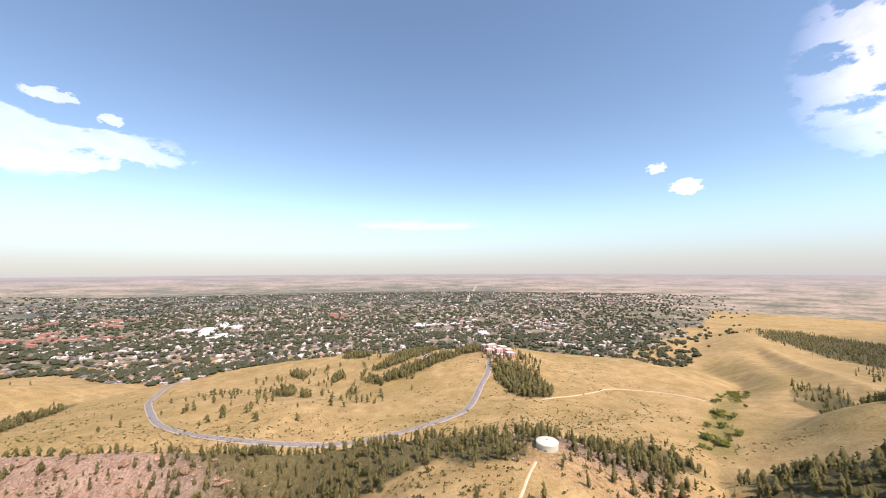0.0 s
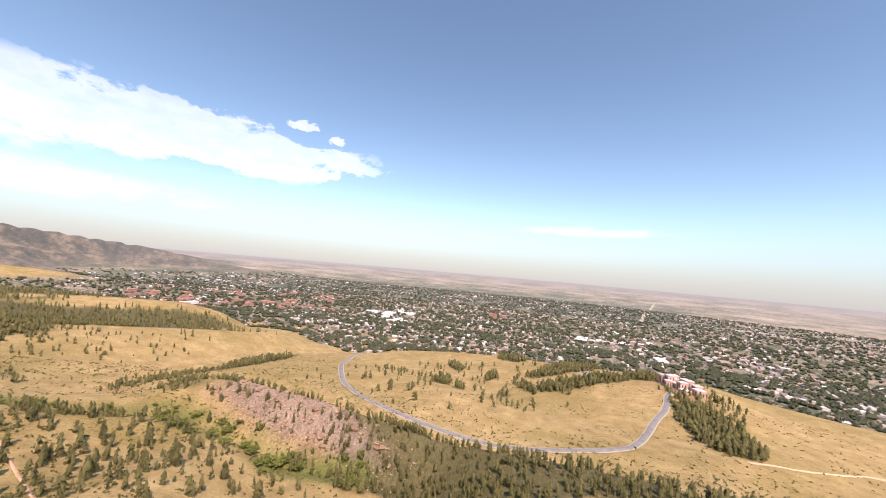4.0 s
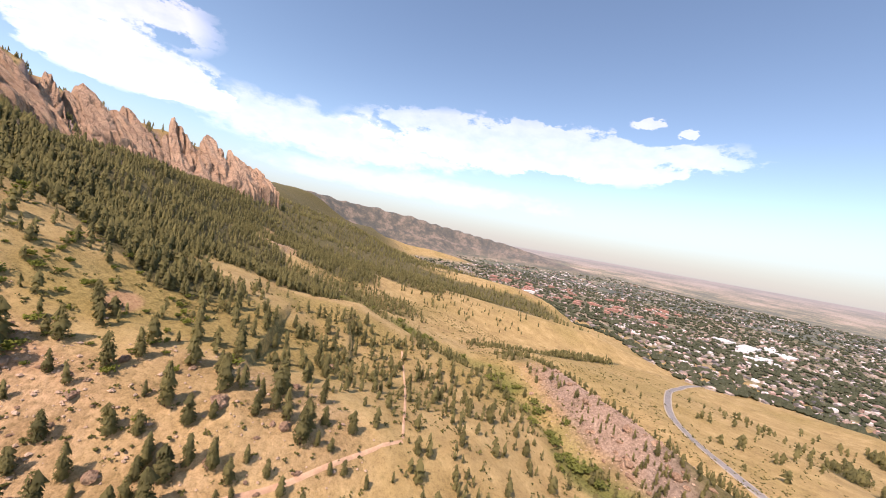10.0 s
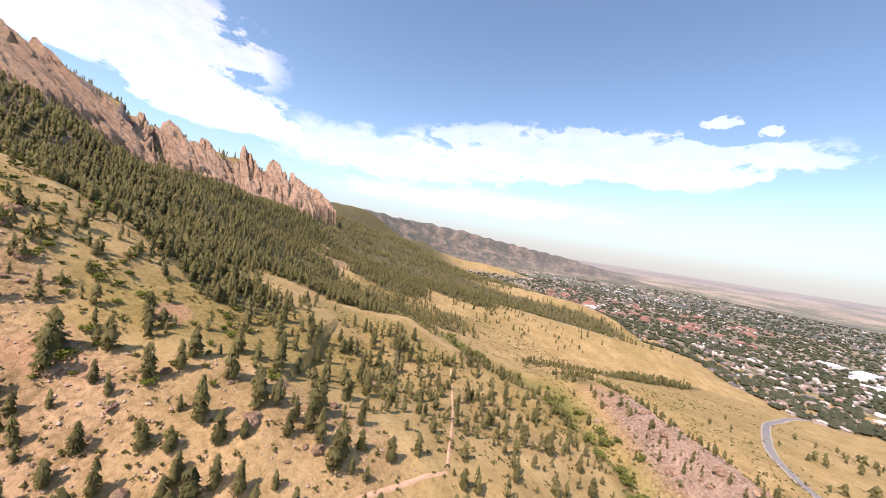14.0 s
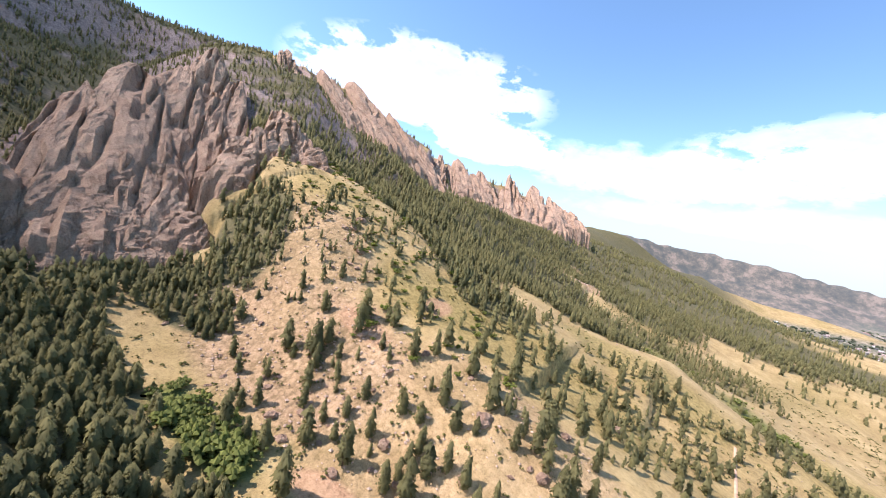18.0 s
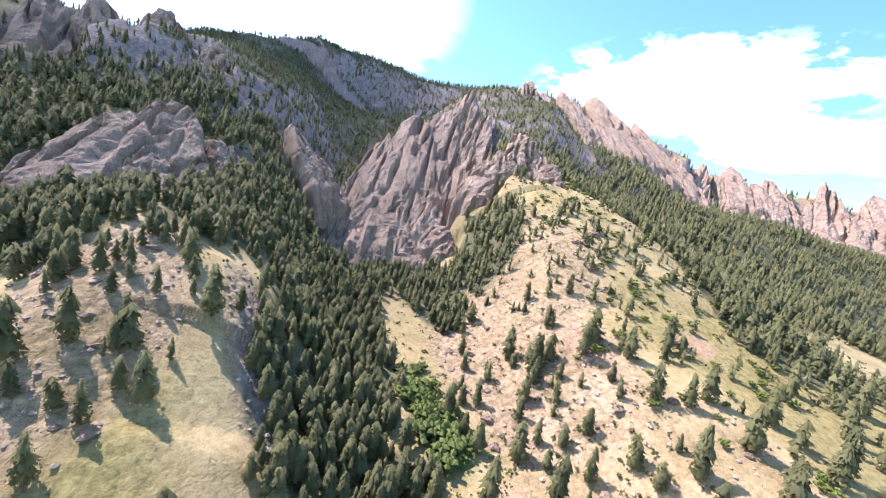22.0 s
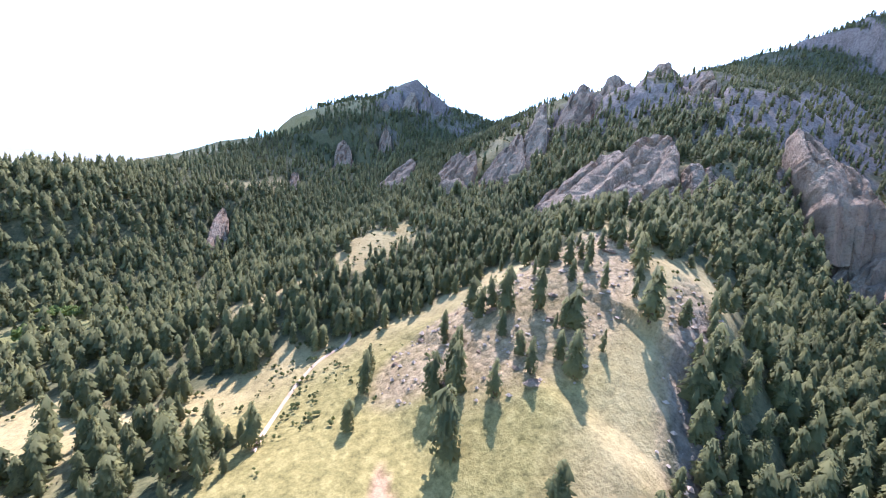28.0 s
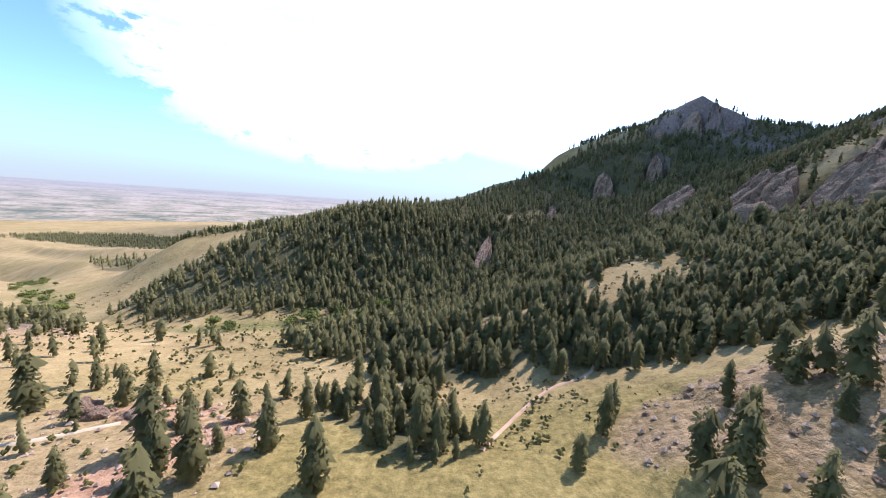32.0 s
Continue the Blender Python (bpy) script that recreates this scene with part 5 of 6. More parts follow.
def boulder(bx, by, size, seed):
    bm = bmesh.new()
    bmesh.ops.create_icosphere(bm, subdivisions=3, radius=1)
    for v in bm.verts:
        p = v.co.copy()
        v.co = Vector((p.x * 1.3, p.y, p.z * 0.8)) * size * (1 + 0.45 * noise.noise(p * 1.3 + Vector((seed, 0, 0))) + 0.15 * noise.noise(p * 4))
    me = bpy.data.meshes.new("boulder")
    bm.to_mesh(me)
    bm.free()
    me.materials.append(M_ROCK)
    ob = tagged(new("boulder", me), "pinkish sandstone boulder lying on the dry grass", "boulder", "boulders on the slopes")
    ob.location = at_ground(bx, by, size * 0.3)
    ob.rotation_euler = (0, 0, seed)


for k, (bx, by, size) in enumerate(((0.06, 1.6, 3.0), (0.99, 0.05, 3.0), (0.3, 1.85, 1.8), (-0.3, 1.7, 1.7), (0.45, 2.3, 1.8), (1.08, -0.32, 2.2), (1.14, -0.36, 2.8), (1.0, -0.34, 2.2), (-1.2, 2.05, 2.6), (-1.0, 1.9, 2.2),
                                    (-0.28, 0.95, 2.2), (2.56, 2.2, 3.2), (2.5, 2.6, 2.8), (2.58, 1.8, 3.0))):
    boulder(bx, by, size, k + 1.7)


def boulder_field(n, x0, x1, y0, y1, fn, low, high, seed):
    """Single blocks of sandstone strewn over stony ground."""
    rng = np.random.RandomState(seed)
    shapes = []
    for k in range(5):
        bm = bmesh.new()
        bmesh.ops.create_icosphere(bm, subdivisions=2, radius=1)
        for v in bm.verts:
            p = v.co.copy()
            q = Vector((round(p.x * 1.7) / 1.7, round(p.y * 1.7) / 1.7, round(p.z * 1.7) / 1.7))
            v.co = (p * 0.55 + q * 0.45) * (1 + 0.5 * noise.noise(p * 1.1 + Vector((seed + k * 3.3, 0, 0))))
        me = bpy.data.meshes.new("boulder")
        bm.to_mesh(me)
        bm.free()
        me.materials.append(M_ROCK)
        shapes.append(me)
    made = 0
    while made < n:
        bx, by = rng.uniform(x0, x1), rng.uniform(y0, y1)
        if rng.uniform() > fn(np.array([bx]), np.array([by]))[0]:
            continue
        size = low + (high - low) * rng.uniform() ** 2.5
        ob = tagged(new("boulder", shapes[made % 5]), "weathered pinkish sandstone boulder on stony ground", "boulder", "boulders on the slopes")
        ob.matrix_basis = Matrix.Translation(at_ground(bx, by, size * 0.12)) @ Matrix.Rotation(rng.uniform(0, 6.28), 4, "Z") @ Matrix.Diagonal((size * rng.uniform(0.9, 1.5), size, size * rng.uniform(0.5, 0.85), 1))
        made += 1


boulder_field(90, -1.6, 0.4, 1.0, 2.1, bareness, 0.7, 2.4, 5)
boulder_field(40, -1.0, -0.2, -0.3, 0.5, bareness, 0.6, 1.7, 6)
boulder_field(70, 2.25, 2.9, 1.3, 3.5, bareness, 1.0, 3.4, 7)
boulder_field(25, 0.7, 1.3, -0.6, 0.1, bareness, 0.6, 1.8, 8)


# ---- roads, trails ----
def ribbon(name, pts, width, material, label, category, up=0.25, shoulder=None):
    """A strip draped over the ground along a smoothed line of plan points."""
    p = np.array(pts, float)
    for _ in range(3):
        q = np.empty((2 * len(p) - 2 + 2, 2))
        q[0], q[-1] = p[0], p[-1]
        q[1:-1:2], q[2:-1:2] = 0.75 * p[:-1] + 0.25 * p[1:], 0.25 * p[:-1] + 0.75 * p[1:]
        p = q
    seg = np.concatenate([[0], np.cumsum(np.hypot(*np.diff(p, axis=0).T))])
    t = np.arange(0, seg[-1], 0.04)
    p = np.stack([np.interp(t, seg, p[:, 0]), np.interp(t, seg, p[:, 1])], 1)
    d = np.gradient(p, axis=0)
    d /= np.hypot(d[:, 0], d[:, 1])[:, None]
    nrm = np.stack([-d[:, 1], d[:, 0]], 1)
    cols = []
    for k in (-1, -0.5, 0, 0.5, 1):
        q = p + nrm * k * width / U / 2
        X, Y, Z = place(q[:, 0], q[:, 1], height(q[:, 0], q[:, 1]))
        cols.append(np.stack([X, Y, Z + up - (0.5 if abs(k) == 1 else 0)], 1))
    v = np.stack(cols, 1)
    m = len(p)
    i, j = np.meshgrid(np.arange(m - 1), np.arange(4), indexing="ij")
    f = np.stack([i * 5 + j, (i + 1) * 5 + j, (i + 1) * 5 + j + 1, i * 5 + j + 1], -1).reshape(-1, 4)
    return tagged(new(name, mesh_from(name, v.reshape(-1, 3), f, None, material)), label, category, kind="structure")


ROAD = [(9.6, 6.7), (8.2, 6.0), (6.76, 5.25), (5.9, 4.75), (5.23, 4.2), (4.5, 3.55), (4.08, 3.05), (3.75, 2.4), (3.58, 1.6), (3.55, 0.8), (3.8, 0.05), (4.21, -0.27), (5.3, -0.52), (5.92, -0.74), (6.5, -0.8), (6.9, -0.95)]
ribbon("verge", ROAD, 10, M_SHOULDER, "pale gravel verge of the mesa road", "road", 0.9)
ribbon("road", ROAD, 7, M_ROAD, "two-lane asphalt road curving over the mesa", "road", 1.2)
ribbon("trail", [(1.0, 3.05), (0.97, 2.7), (0.94, 2.4), (0.84, 1.9), (0.81, 1.73)], 1.8, M_TRAIL, "pale dirt footpath over dry grass", "trail", 0.35)
ribbon("trail", [(0.81, 1.73), (0.63, 1.61), (0.42, 1.47), (0.25, 1.38), (0.05, 1.3)], 2.0, M_TRAIL, "reddish dirt footpath over dry grass", "trail", 0.35)
ribbon("trail", [(2.0, -0.5), (1.89, -0.43), (1.67, -0.33), (1.41, -0.16), (1.2, -0.03), (1.09, 0.1), (1.0, 0.24), (0.9, 0.4)], 2.0, M_TRAIL_PALE, "pale dirt footpath towards the tank", "trail", 0.35)
ribbon("trail", [(1.41, -0.17), (1.29, -0.19), (1.13, -0.2), (1.0, -0.3)], 1.6, M_TRAIL_PALE, "pale dirt footpath towards the tank", "trail", 0.35)
ribbon("trail", [(0.16, -0.2), (0.1, -0.3), (0.0, -0.41), (-0.11, -0.49), (-0.21, -0.5), (-0.27, -0.56), (-0.26, -0.63)], 1.5, M_TRAIL, "dirt footpath along the edge of a meadow", "trail", 0.35)
ribbon("trail", [(4.5, -1.2), (4.9, -2.0), (5.3, -2.4), (5.2, -3.0), (4.7, -3.4)], 3.0, M_TRAIL_PALE, "pale dirt track over dry fields", "trail", 0.5)


# ---- town on the plain ----
def town():
    rng = np.random.RandomState(77)
    n = 13500
    r = 9.5 + 46 * rng.uniform(0, 1, n) ** 1.25
    a = np.radians(rng.uniform(-42, 98, n))
    x, y = EX + r * np.cos(a), EY + r * np.sin(a)
    z = height(x, y)
    ok = (z < -2.5) & (fbm(x * 0.4, y * 0.4, 3, 91) > -0.12) & (rng.uniform(size=n) < smooth(-40, -24, np.degrees(a)))
    x, y, z = x[ok], y[ok], z[ok]
    core = smooth(0.05, 0.2, fbm(x * 0.2 + 5, y * 0.2, 3, 95))
    X, Y, Zm = place(x, y, z)
    f = np.hypot(X / U - EX, Y / U - EY) / np.hypot(x - EX, y - EY)
    w = rng.uniform(7, 16, len(x)) * (1 + 2.2 * core * rng.uniform(0, 1, len(x))) * f
    dpt = w * rng.uniform(0.5, 1.2, len(x))
    h = rng.uniform(5, 9, len(x)) * f
    th = rng.uniform(-0.1, 0.1, len(x)) + np.where(rng.uniform(size=len(x)) < 0.5, 0, np.pi / 2)
    box = np.array([(-.5, -.5, -.3), (.5, -.5, -.3), (.5, .5, -.3), (-.5, .5, -.3), (-.5, -.5, .7), (.5, -.5, .7), (.5, .5, .7), (-.5, .5, .7), (-.5, 0, 1), (.5, 0, 1)])
    faces = np.array([(0, 1, 5), (0, 5, 4), (2, 3, 7), (2, 7, 6), (1, 2, 6), (1, 6, 5), (3, 0, 4), (3, 4, 7), (4, 5, 9), (4, 9, 8), (6, 7, 8), (6, 8, 9), (5, 6, 9), (7, 4, 8)])
    c, s = np.cos(th)[:, None], np.sin(th)[:, None]
    bx, by, bz = box[:, 0] * w[:, None], box[:, 1] * dpt[:, None], box[:, 2] * h[:, None]
    v = np.stack([bx * c - by * s + X[:, None], bx * s + by * c + Y[:, None], bz + Zm[:, None]], -1)
    m, nn, l, b = mat("town_roofs", 0.8)
    geo = nn.new("ShaderNodeNewGeometry")
    rp = ramp(nn, [(0.0, (0.12, 0.115, 0.11)), (0.3, (0.26, 0.235, 0.21)), (0.55, (0.42, 0.28, 0.22)), (0.75, (0.52, 0.46, 0.41)), (1.0, (0.78, 0.76, 0.73))])
    l.new(geo.outputs["Random Per Island"], rp.inputs[0])
    l.new(rp.outputs[0], b.inputs["Base Color"])
    m_wall = plain_material("pale_house_walls", [(0.3, (0.38, 0.33, 0.28)), (0.7, (0.60, 0.55, 0.48))], 0.02)
    m_roof, rn, rl, rb = mat("house_shingles", 0.85)
    info = rn.new("ShaderNodeObjectInfo")
    rr = ramp(rn, [(0.0, (0.14, 0.13, 0.12)), (0.4, (0.25, 0.22, 0.20)), (0.7, (0.36, 0.25, 0.19)), (1.0, (0.62, 0.60, 0.57))])
    rl.new(info.outputs["Random"], rr.inputs[0])
    rl.new(rr.outputs[0], rb.inputs["Base Color"])
    me_wall = mesh_from("wall", box * 0.97, None, faces[:8], m_wall, False)
    eaves = np.concatenate([box[4:] + (0, 0, 0), box[4:8] * (1, 1, 1) - (0, 0, 0.06)])
    eaves[:4, :2] *= 1.12
    eaves[6:, :2] *= 1.12
    eaves[4:6, 0] *= 1.12
    me_roof = mesh_from("roof", eaves, None, np.array([(0, 1, 5), (0, 5, 4), (2, 3, 4), (2, 4, 5), (1, 2, 5), (3, 0, 4), (0, 6, 7), (0, 7, 1), (2, 8, 9), (2, 9, 3), (1, 7, 8), (1, 8, 2), (3, 9, 6), (3, 6, 0)]), m_roof, False)
    first = np.argsort(np.hypot(x - EX, y - EY))[:260]
    for i in first:
        root = tagged(new("house"), "small pitched-roof house among green street trees", "house", "houses of the town")
        root.matrix_basis = Matrix.Translation((X[i], Y[i], Zm[i])) @ Matrix.Rotation(th[i], 4, "Z") @ Matrix.Diagonal((w[i], dpt[i], h[i], 1))
        for nm, data in (("wall", me_wall), ("roof", me_roof)):
            ob = new(nm, data)
            ob.parent = root
    keep = np.ones(len(x), bool)
    keep[first] = False
    v = v[keep]
    k = len(v)
    me = mesh_from("town_houses", v.reshape(-1, 3), None, (faces[None] + (np.arange(k) * 10)[:, None, None]).reshape(-1, 3), m, False)
    tagged(new("town_houses", me), "pale and brick-red houses of the town on the plain", "houses", kind="stuff")
    n = 23000
    r = 9.5 + 46 * rng.uniform(0, 1, n) ** 1.25
    a = np.radians(rng.uniform(-42, 98, n))
    x, y = EX + r * np.cos(a), EY + r * np.sin(a)
    z = height(x, y)
    ok = (z < -2.5) & (fbm(x * 0.45, y * 0.45, 3, 97) > -0.2) & (rng.uniform(size=n) < smooth(-42, -26, np.degrees(a)))
    x, y, z = x[ok], y[ok], z[ok]
    rng1 = np.random.RandomState(6)
    blob = []
    for _ in range(4):
        vv = [octa(rng1, (rng1.normal(0, 0.35), rng1.normal(0, 0.35), 0.45), np.array([0.55, 0.55, 0.5])) for _ in range(3)]
        blob.append((np.concatenate(vv), np.concatenate([OCT, OCT + 6, OCT + 12])))
    X, Y, Zm = place(x, y, z)
    f = np.hypot(X / U - EX, Y / U - EY) / np.hypot(x - EX, y - EY)
    joined_trees("town_trees", np.stack([X, Y, Zm], 1), rng.uniform(8, 14, len(x)) * f, blob, M_TOWNTREE, "broad green street trees between the houses", seed=5)


town()


def big_building(bx, by, w, dpt, h, yaw, wall, roof, label):
    root = tagged(new("long_building"), label, "building", "large buildings in the town")
    root.matrix_basis = Matrix.Translation(at_ground(bx, by, -1)) @ Matrix.Rotation(radians(yaw), 4, "Z")
    bm = bmesh.new()
    bmesh.ops.create_cube(bm, size=1, matrix=Matrix.Translation((0, 0, h / 2)) @ Matrix.Diagonal((w, dpt, h, 1)))
    part("wall", bm, wall, root)
    bm = bmesh.new()
    bmesh.ops.create_cube(bm, size=1, matrix=Matrix.Translation((0, 0, h + 0.6)) @ Matrix.Diagonal((w + 1, dpt + 1, 1.2, 1)))
    for k in range(3):
        bmesh.ops.create_cube(bm, size=1, matrix=Matrix.Translation((w * (k - 1) * 0.3, dpt * 0.15 * (k - 1), h + 2)) @ Matrix.Diagonal((w * 0.08, dpt * 0.2, 2, 1)))
    part("roof", bm, roof, root)


M_WHITE = plain_material("white_roof_membrane", [(0.3, (0.70, 0.69, 0.66)), (0.7, (0.80, 0.79, 0.76))], 0.05)
M_BRICK = plain_material("red_brick_walls", [(0.3, (0.36, 0.19, 0.14)), (0.7, (0.48, 0.28, 0.21))], 0.08)
M_TILE = plain_material("red_tile_roofs", [(0.3, (0.40, 0.20, 0.15)), (0.7, (0.54, 0.31, 0.24))], 0.08)
for bx, by, w, dpt, h, yaw in ((17.6, 11.4, 120, 60, 10, 20), (16.6, 10.9, 90, 40, 8, 25), (15.6, 9.6, 110, 28, 8, -50), (18.6, 10.6, 80, 50, 9, 10), (17.4, 12.3, 70, 60, 9, 0),
                               (19.2, 11.6, 70, 40, 8, 30), (16.4, 10.0, 50, 30, 7, -20), (6.05, 10.15, 40, 14, 6, 10), (19.0, 1.2, 110, 50, 9, 0), (16.5, -1.8, 70, 40, 8, 15), (4.4, 17.5, 60, 22, 8, 20)):
    big_building(bx, by, w, dpt, h, yaw, M_WHITE, M_WHITE, "long low white building with a flat roof")
pick = random.Random(4)
for k in range(46):
    aa, rr = radians(pick.uniform(40, 66)), pick.uniform(20, 29)
    big_building(EX + rr * math.cos(aa), EY + rr * math.sin(aa), pick.uniform(25, 70), pick.uniform(15, 30), pick.uniform(8, 17), pick.choice((0, 90)) + 8, M_BRICK, M_TILE,
                 "red brick building with a red tile roof")
for bx, by, w, h in ((22.0, 6.5, 36, 30), (22.3, 6.0, 32, 26), (22.8, 7.0, 36, 24)):
    big_building(bx, by, w, 22, h, 5, M_BRICK, M_TILE, "tall red brick apartment block")


def straight_road(p0, p1, width):
    ribbon("road", [p0, ((p0[0] + p1[0]) / 2, (p0[1] + p1[1]) / 2), p1], width, M_SHOULDER, "straight pale highway across the plain", "road", 2.0)


straight_road((34.0, -2.2), (88.0, -8.6), 30)
straight_road((12.5, -1.9), (18.0, -2.9), 14)


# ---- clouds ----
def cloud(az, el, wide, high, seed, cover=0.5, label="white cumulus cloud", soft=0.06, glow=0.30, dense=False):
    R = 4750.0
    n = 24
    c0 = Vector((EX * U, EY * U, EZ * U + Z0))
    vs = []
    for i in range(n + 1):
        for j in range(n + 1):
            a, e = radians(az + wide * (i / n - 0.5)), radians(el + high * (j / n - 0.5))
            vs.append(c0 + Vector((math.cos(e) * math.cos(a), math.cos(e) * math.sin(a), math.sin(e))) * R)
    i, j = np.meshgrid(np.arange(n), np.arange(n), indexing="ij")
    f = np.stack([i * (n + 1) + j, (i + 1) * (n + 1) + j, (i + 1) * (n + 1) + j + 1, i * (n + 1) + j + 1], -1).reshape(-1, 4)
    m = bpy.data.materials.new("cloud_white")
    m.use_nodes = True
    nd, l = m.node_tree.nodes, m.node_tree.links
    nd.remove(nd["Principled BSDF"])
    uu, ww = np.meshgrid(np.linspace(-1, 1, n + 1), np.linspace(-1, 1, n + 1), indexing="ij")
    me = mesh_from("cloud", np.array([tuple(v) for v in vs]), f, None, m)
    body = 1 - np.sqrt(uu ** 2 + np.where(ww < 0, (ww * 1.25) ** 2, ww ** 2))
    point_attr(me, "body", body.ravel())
    co = nd.new("ShaderNodeTexCoord").outputs["Object"]
    mp = nd.new("ShaderNodeMapping")
    mp.inputs["Scale"].default_value = (1, 1, 2.0)
    mp.inputs["Location"].default_value = (seed * 913.0, seed * 477.0, 0)
    l.new(co, mp.inputs["Vector"])
    t = noise_node(nd, l, 0.0021 * max(1.0, 26 / wide), 10, 0.6, mp.outputs[0])
    v = math_node(nd, l, "ADD", math_node(nd, l, "MULTIPLY", attr(nd, "body"), 1.7), math_node(nd, l, "MULTIPLY", math_node(nd, l, "SUBTRACT", t.outputs[0], 0.5), 3.2))
    v = math_node(nd, l, "ADD", v, cover - 1.1)
    k = nd.new("ShaderNodeMapRange")
    k.inputs["From Min"].default_value = 0.0
    k.inputs["From Max"].default_value = soft * 3
    l.new(v, k.inputs["Value"])
    rim = nd.new("ShaderNodeMapRange")
    rim.inputs["From Min"].default_value = 0.02
    rim.inputs["From Max"].default_value = 0.22
    l.new(attr(nd, "body"), rim.inputs["Value"])
    em = nd.new("ShaderNodeEmission")
    shade = noise_node(nd, l, 0.004, 6, 0.6, mp.outputs[0])
    cr = ramp(nd, [(0.3, (0.72, 0.66, 0.62)), (0.6, (1.0, 0.93, 0.86))])
    l.new(shade.outputs[0], cr.inputs[0])
    l.new(cr.outputs[0], em.inputs["Color"])
    share = math_node(nd, l, "MULTIPLY", k.outputs[0], rim.outputs[0])
    tr = nd.new("ShaderNodeBsdfTransparent")
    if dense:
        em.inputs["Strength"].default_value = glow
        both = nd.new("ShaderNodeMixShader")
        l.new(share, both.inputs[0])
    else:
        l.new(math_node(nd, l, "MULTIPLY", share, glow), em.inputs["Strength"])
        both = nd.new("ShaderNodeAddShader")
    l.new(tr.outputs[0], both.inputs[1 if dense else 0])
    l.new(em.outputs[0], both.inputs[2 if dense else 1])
    l.new(both.outputs[0], nd["Material Output"].inputs["Surface"])
    return tagged(new("cloud", me), label, "cloud", "clouds", kind="structure")


cloud(64, 14, 64, 11, 1, 0.85, glow=0.26)
cloud(94, 11, 52, 10, 2, 0.95, soft=0.2, glow=0.24)
cloud(82, 6, 62, 5.5, 12, 0.95, "long hazy bank of white cloud", 0.3, glow=0.12)
cloud(130, 18.5, 44, 15, 3, 0.95, glow=0.34)
cloud(117, 12.5, 24, 8, 4, 0.9, glow=0.32)
cloud(2, 7.2, 30, 2.4, 5, 0.75, "thin streak of white cloud", 0.25, glow=0.12)
cloud(283, 20, 66, 42, 6, 1.15, glow=0.44)
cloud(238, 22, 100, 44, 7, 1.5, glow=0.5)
cloud(190, 26, 62, 36, 8, 1.3, glow=0.45)
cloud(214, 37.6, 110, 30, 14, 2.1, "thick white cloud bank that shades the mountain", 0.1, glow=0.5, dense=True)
cloud(325, 11, 5, 3, 9, 0.75, "small puff of white cloud")
cloud(48.3, 18.9, 5.5, 2.2, 10, 0.7, "small puff of white cloud")
cloud(43.3, 17.6, 3, 2, 13, 0.75, "small puff of white cloud")
cloud(328.3, 13.9, 3.4, 2.2, 11, 0.75, "small puff of white cloud")


def haze_glow_sheet():
    """A glowing see-through sheet that stands in for haze over the plain's horizon."""
    n, top, R = 160, 11.0, 4880.0
    el = np.radians(np.linspace(-1.2, top, 14))
    az = np.linspace(0, 2 * np.pi, n, endpoint=False)
    ee, aa = np.meshgrid(el, az, indexing="ij")
    v = np.stack([EX * U + R * np.cos(ee) * np.cos(aa), EY * U + R * np.cos(ee) * np.sin(aa), EZ * U + Z0 + R * np.sin(ee)], -1).reshape(-1, 3)
    i, j = np.meshgrid(np.arange(13), np.arange(n), indexing="ij")
    f = np.stack([i * n + j, i * n + (j + 1) % n, (i + 1) * n + (j + 1) % n, (i + 1) * n + j], -1).reshape(-1, 4)
    m = bpy.data.materials.new("horizon_haze_glow")
    m.use_nodes = True
    nd, l = m.node_tree.nodes, m.node_tree.links
    nd.remove(nd["Principled BSDF"])
    me = mesh_from("haze_glow_sheet", v, f, None, m)
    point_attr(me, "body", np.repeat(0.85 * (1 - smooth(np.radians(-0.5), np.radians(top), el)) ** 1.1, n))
    # Pale blue emission paints the haze, strongest at the horizon and fading upwards.
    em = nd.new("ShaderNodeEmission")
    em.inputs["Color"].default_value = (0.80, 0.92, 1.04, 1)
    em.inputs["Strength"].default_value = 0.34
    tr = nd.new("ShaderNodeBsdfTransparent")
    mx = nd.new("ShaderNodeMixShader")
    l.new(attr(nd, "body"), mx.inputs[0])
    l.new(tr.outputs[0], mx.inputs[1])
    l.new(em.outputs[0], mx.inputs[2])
    l.new(mx.outputs[0], nd["Material Output"].inputs["Surface"])
    tagged(new("haze_glow_sheet", me), "glowing sheet in place of haze over the far horizon", "sky", kind="structure")


haze_glow_sheet()


# ---- water tank and the laboratory ----
def cyl(bm, r0, r1, z0, z1, seg=40, cx=0.0, cy=0.0):
    bmesh.ops.create_cone(bm, cap_ends=True, segments=seg, radius1=r0, radius2=r1, depth=z1 - z0, matrix=Matrix.Translation((cx, cy, (z0 + z1) / 2)))


def box(bm, x0, x1, y0, y1, z0, z1):
    m = Matrix.Translation(((x0 + x1) / 2, (y0 + y1) / 2, (z0 + z1) / 2)) @ Matrix.Diagonal((x1 - x0, y1 - y0, z1 - z0, 1))
    bmesh.ops.create_cube(bm, size=1, matrix=m)


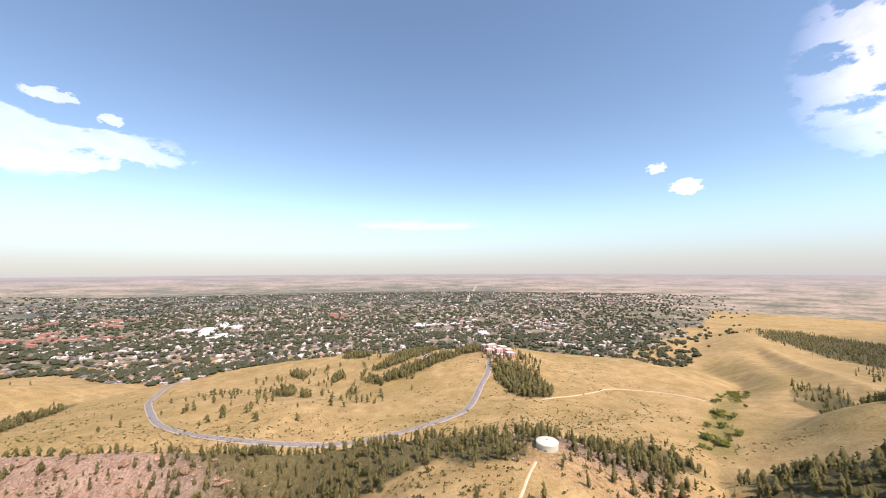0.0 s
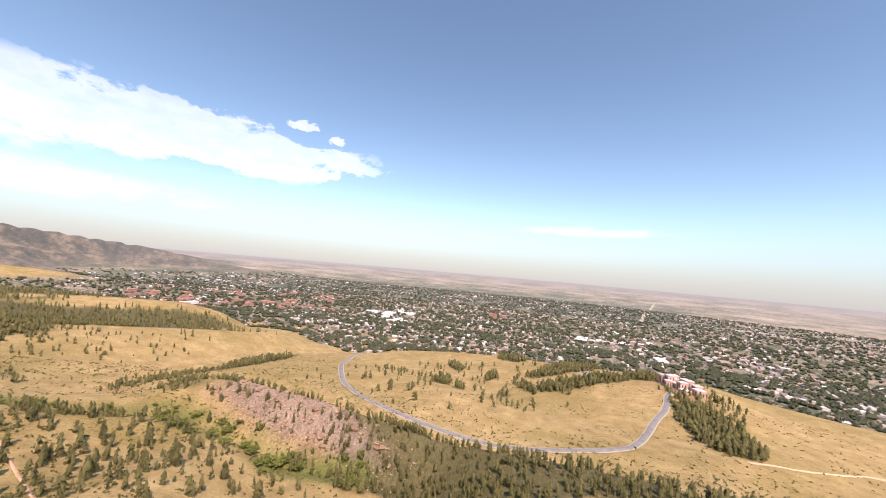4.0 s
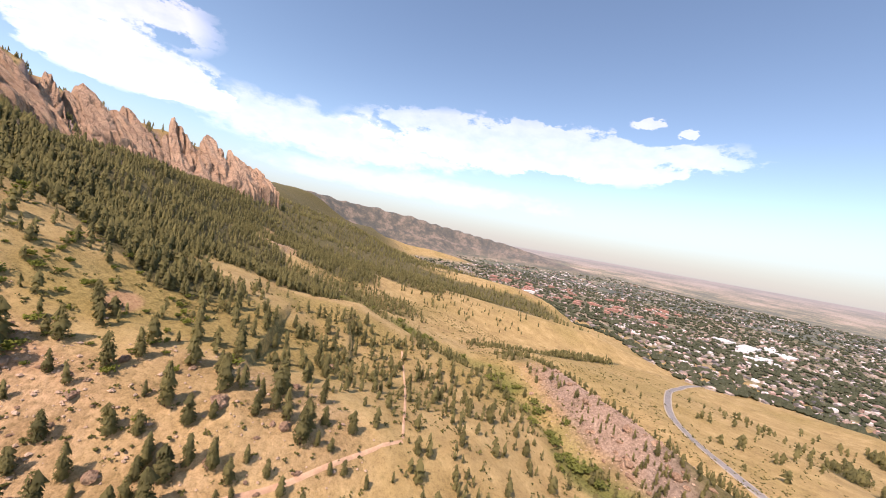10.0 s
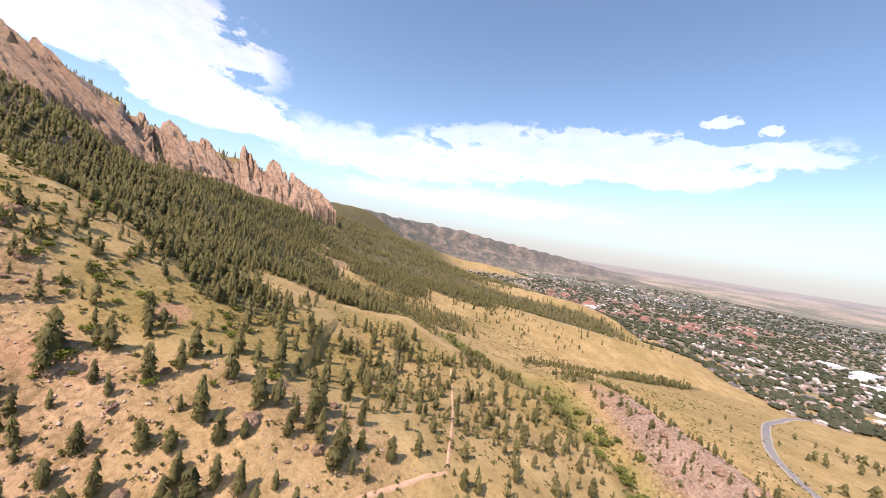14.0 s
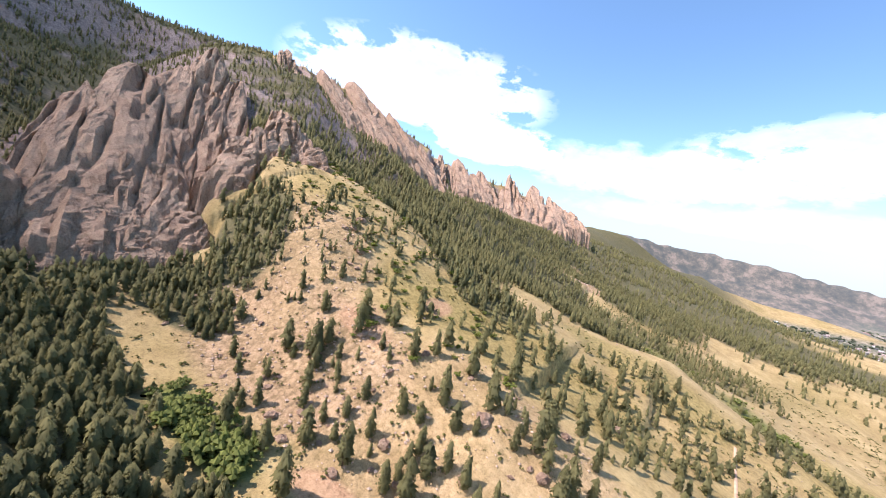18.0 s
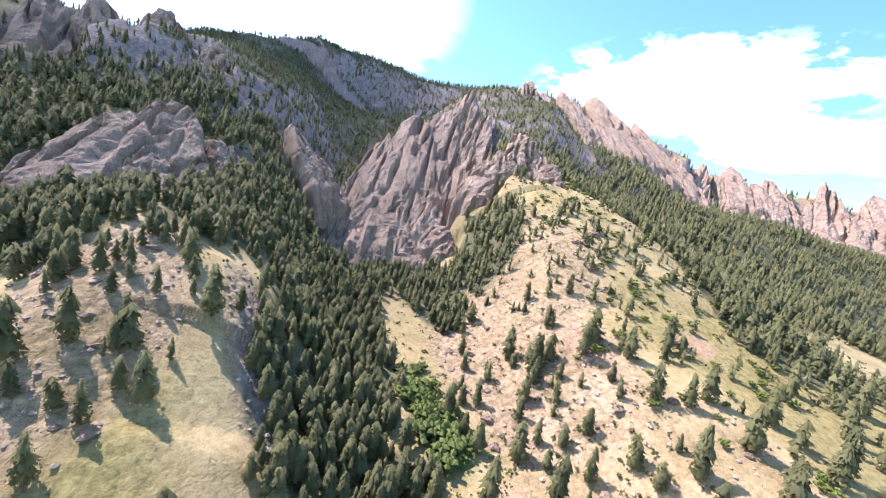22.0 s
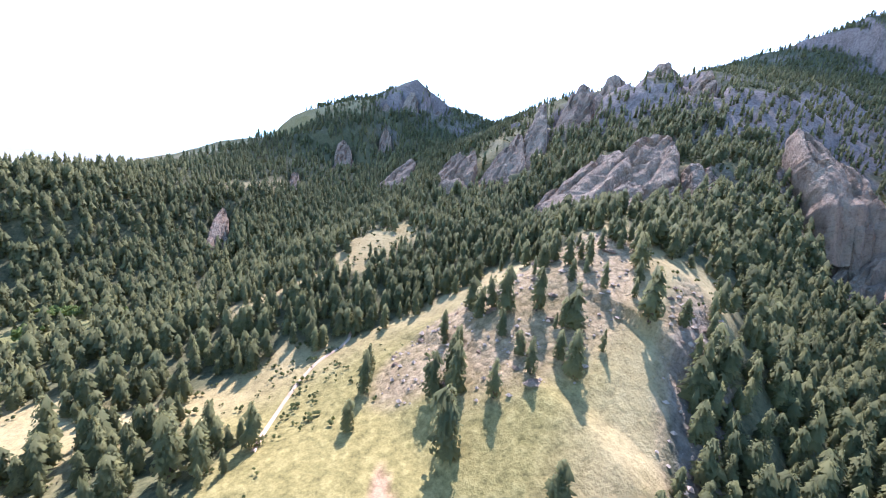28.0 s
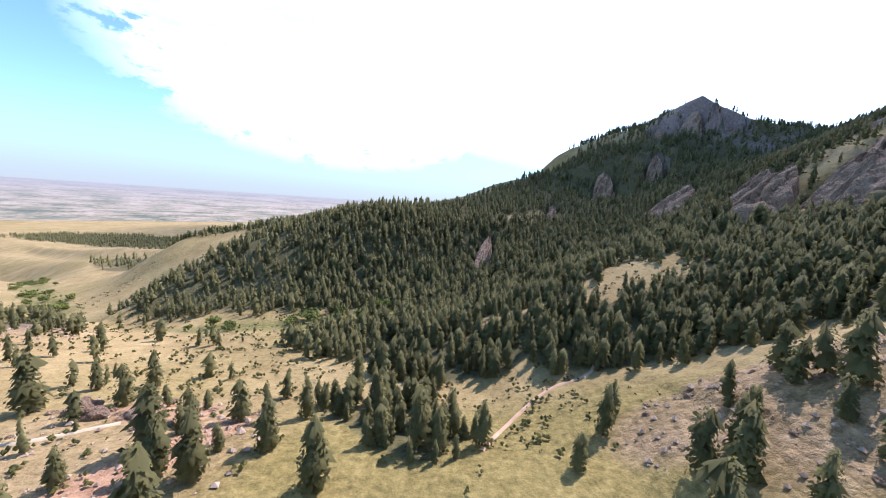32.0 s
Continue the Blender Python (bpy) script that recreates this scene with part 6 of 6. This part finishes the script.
def water_tank(x, y):
    root = tagged(new("water_tank"), "pale green round water tank with a low dome among pines", "tank")
    root.location = at_ground(x, y, -0.5)
    bm = bmesh.new()
    cyl(bm, 6.5, 6.5, 0, 3.6, 56)
    part("wall", bm, M_TANK, root)
    bm = bmesh.new()
    prev = 6.7
    for k in range(5):
        r1 = 6.7 * math.cos((k + 1) / 5 * 1.5)
        cyl(bm, prev, r1, 3.6 + 1.2 * math.sin(k / 5 * 1.5), 3.6 + 1.2 * math.sin((k + 1) / 5 * 1.5), 56)
        prev = r1
    part("roof", bm, M_TANK, root)
    bm = bmesh.new()
    cyl(bm, 0.7, 0.7, 4.6, 5.3, 16)
    part("hatch", bm, M_TANK, root)


water_tank(2.14, -0.6)


def laboratory(x, y, yaw):
    root = tagged(new("laboratory_building"), "cluster of pink concrete laboratory towers on the mesa", "building")
    p = at_ground(x, y, -1.5)
    root.matrix_basis = Matrix.Translation(p) @ Matrix.Rotation(radians(yaw), 4, "Z")
    blocks = ((-44, -30, -16, -2, 9), (-30, -19, -20, -8, 12), (-24, -13, 0, 12, 14), (-14, -2, -16, -4, 15), (-12, 4, 0, 12, 8), (2, 12, -18, -8, 13), (4, 15, 4, 16, 17), (14, 28, -10, 4, 9), (16, 26, 8, 20, 14), (28, 40, -16, -6, 12),
              (30, 46, -2, 10, 7), (-40, -26, 4, 16, 6), (-6, 2, 14, 24, 11))
    for x0, x1, y0, y1, h in blocks:
        bm = bmesh.new()
        box(bm, x0, x1, y0, y1, -16, h)
        wing = part("tower", bm, M_LAB, root)
        bm = bmesh.new()
        box(bm, x0 - 0.4, x1 + 0.4, y0 - 0.4, y1 + 0.4, h, h + 1.0)
        part("parapet", bm, M_ROOF, wing)
        bm = bmesh.new()
        for k in range(2):
            yy = y0 + (y1 - y0) * (0.3 + 0.4 * k)
            box(bm, x0 - 0.25, x0 + 0.2, yy - 0.5, yy + 0.5, 1, h - 2.5)
            xx = x0 + (x1 - x0) * (0.3 + 0.4 * k)
            box(bm, xx - 0.5, xx + 0.5, y0 - 0.25, y0 + 0.2, 1, h - 2.5)
            box(bm, xx - 0.5, xx + 0.5, y1 - 0.2, y1 + 0.25, 1, h - 2.5)
        part("window_strip", bm, M_DARKGLASS, wing)


laboratory(7.2, -1.05, 22)
M_LOT = plain_material("sunbleached_asphalt", [(0.3, (0.30, 0.265, 0.24)), (0.7, (0.38, 0.34, 0.31))], 0.2)


# ---- parking lot with cars beside the laboratory ----
ribbon("parking_lot", [(7.45, -0.45), (7.8, 0.1), (8.05, 0.6)], 38, M_LOT, "worn asphalt parking lot on the mesa", "parking lot", 0.6)
CAR_PAINTS = [plain_material("car_paint", [(0.3, c), (0.7, c)], 0.2, 0.35) for c in ((0.75, 0.75, 0.74), (0.05, 0.05, 0.06), (0.30, 0.05, 0.04), (0.35, 0.37, 0.40), (0.08, 0.12, 0.25))]


def parked_car(paint):
    root = tagged(new("parked_car"), "parked car on the asphalt lot", "car", "cars on the lot")
    bm = bmesh.new()
    box(bm, -2.2, 2.2, -0.9, 0.9, 0.35, 0.95)
    bmesh.ops.bevel(bm, geom=bm.edges[:], offset=0.18, segments=2, affect="EDGES")
    part("body", bm, paint, root)
    bm = bmesh.new()
    r = bmesh.ops.create_cube(bm, size=1, matrix=Matrix.Translation((-0.2, 0, 1.2)) @ Matrix.Diagonal((2.4, 1.6, 0.55, 1)))
    for v in r["verts"]:
        if v.co.z > 1.2:
            v.co.x = -0.2 + (v.co.x + 0.2) * 0.7
            v.co.y *= 0.85
    part("cabin", bm, M_DARKGLASS, root)
    for wx in (-1.35, 1.35):
        for wy in (-0.85, 0.85):
            bm = bmesh.new()
            bmesh.ops.create_cone(bm, cap_ends=True, segments=14, radius1=0.34, radius2=0.34, depth=0.22, matrix=Matrix.Translation((wx, wy, 0.34)) @ Matrix.Rotation(radians(90), 4, "X"))
            part("wheel", bm, M_DARKGLASS, root)
    return root


cars = [parked_car(p) for p in CAR_PAINTS]
pick = random.Random(12)
for k in range(26):
    row, col = divmod(k, 14)
    cx, cy = 7.4 + row * 0.11 + col * 0.042, -0.4 + col * 0.07 - row * 0.05
    m = Matrix.Translation(at_ground(cx, cy, 0.7)) @ Matrix.Rotation(radians(-28 + pick.uniform(-3, 3)), 4, "Z")
    if k < len(cars):
        cars[k].matrix_basis = m
    else:
        copy_thing(cars[pick.randrange(len(cars))], m)
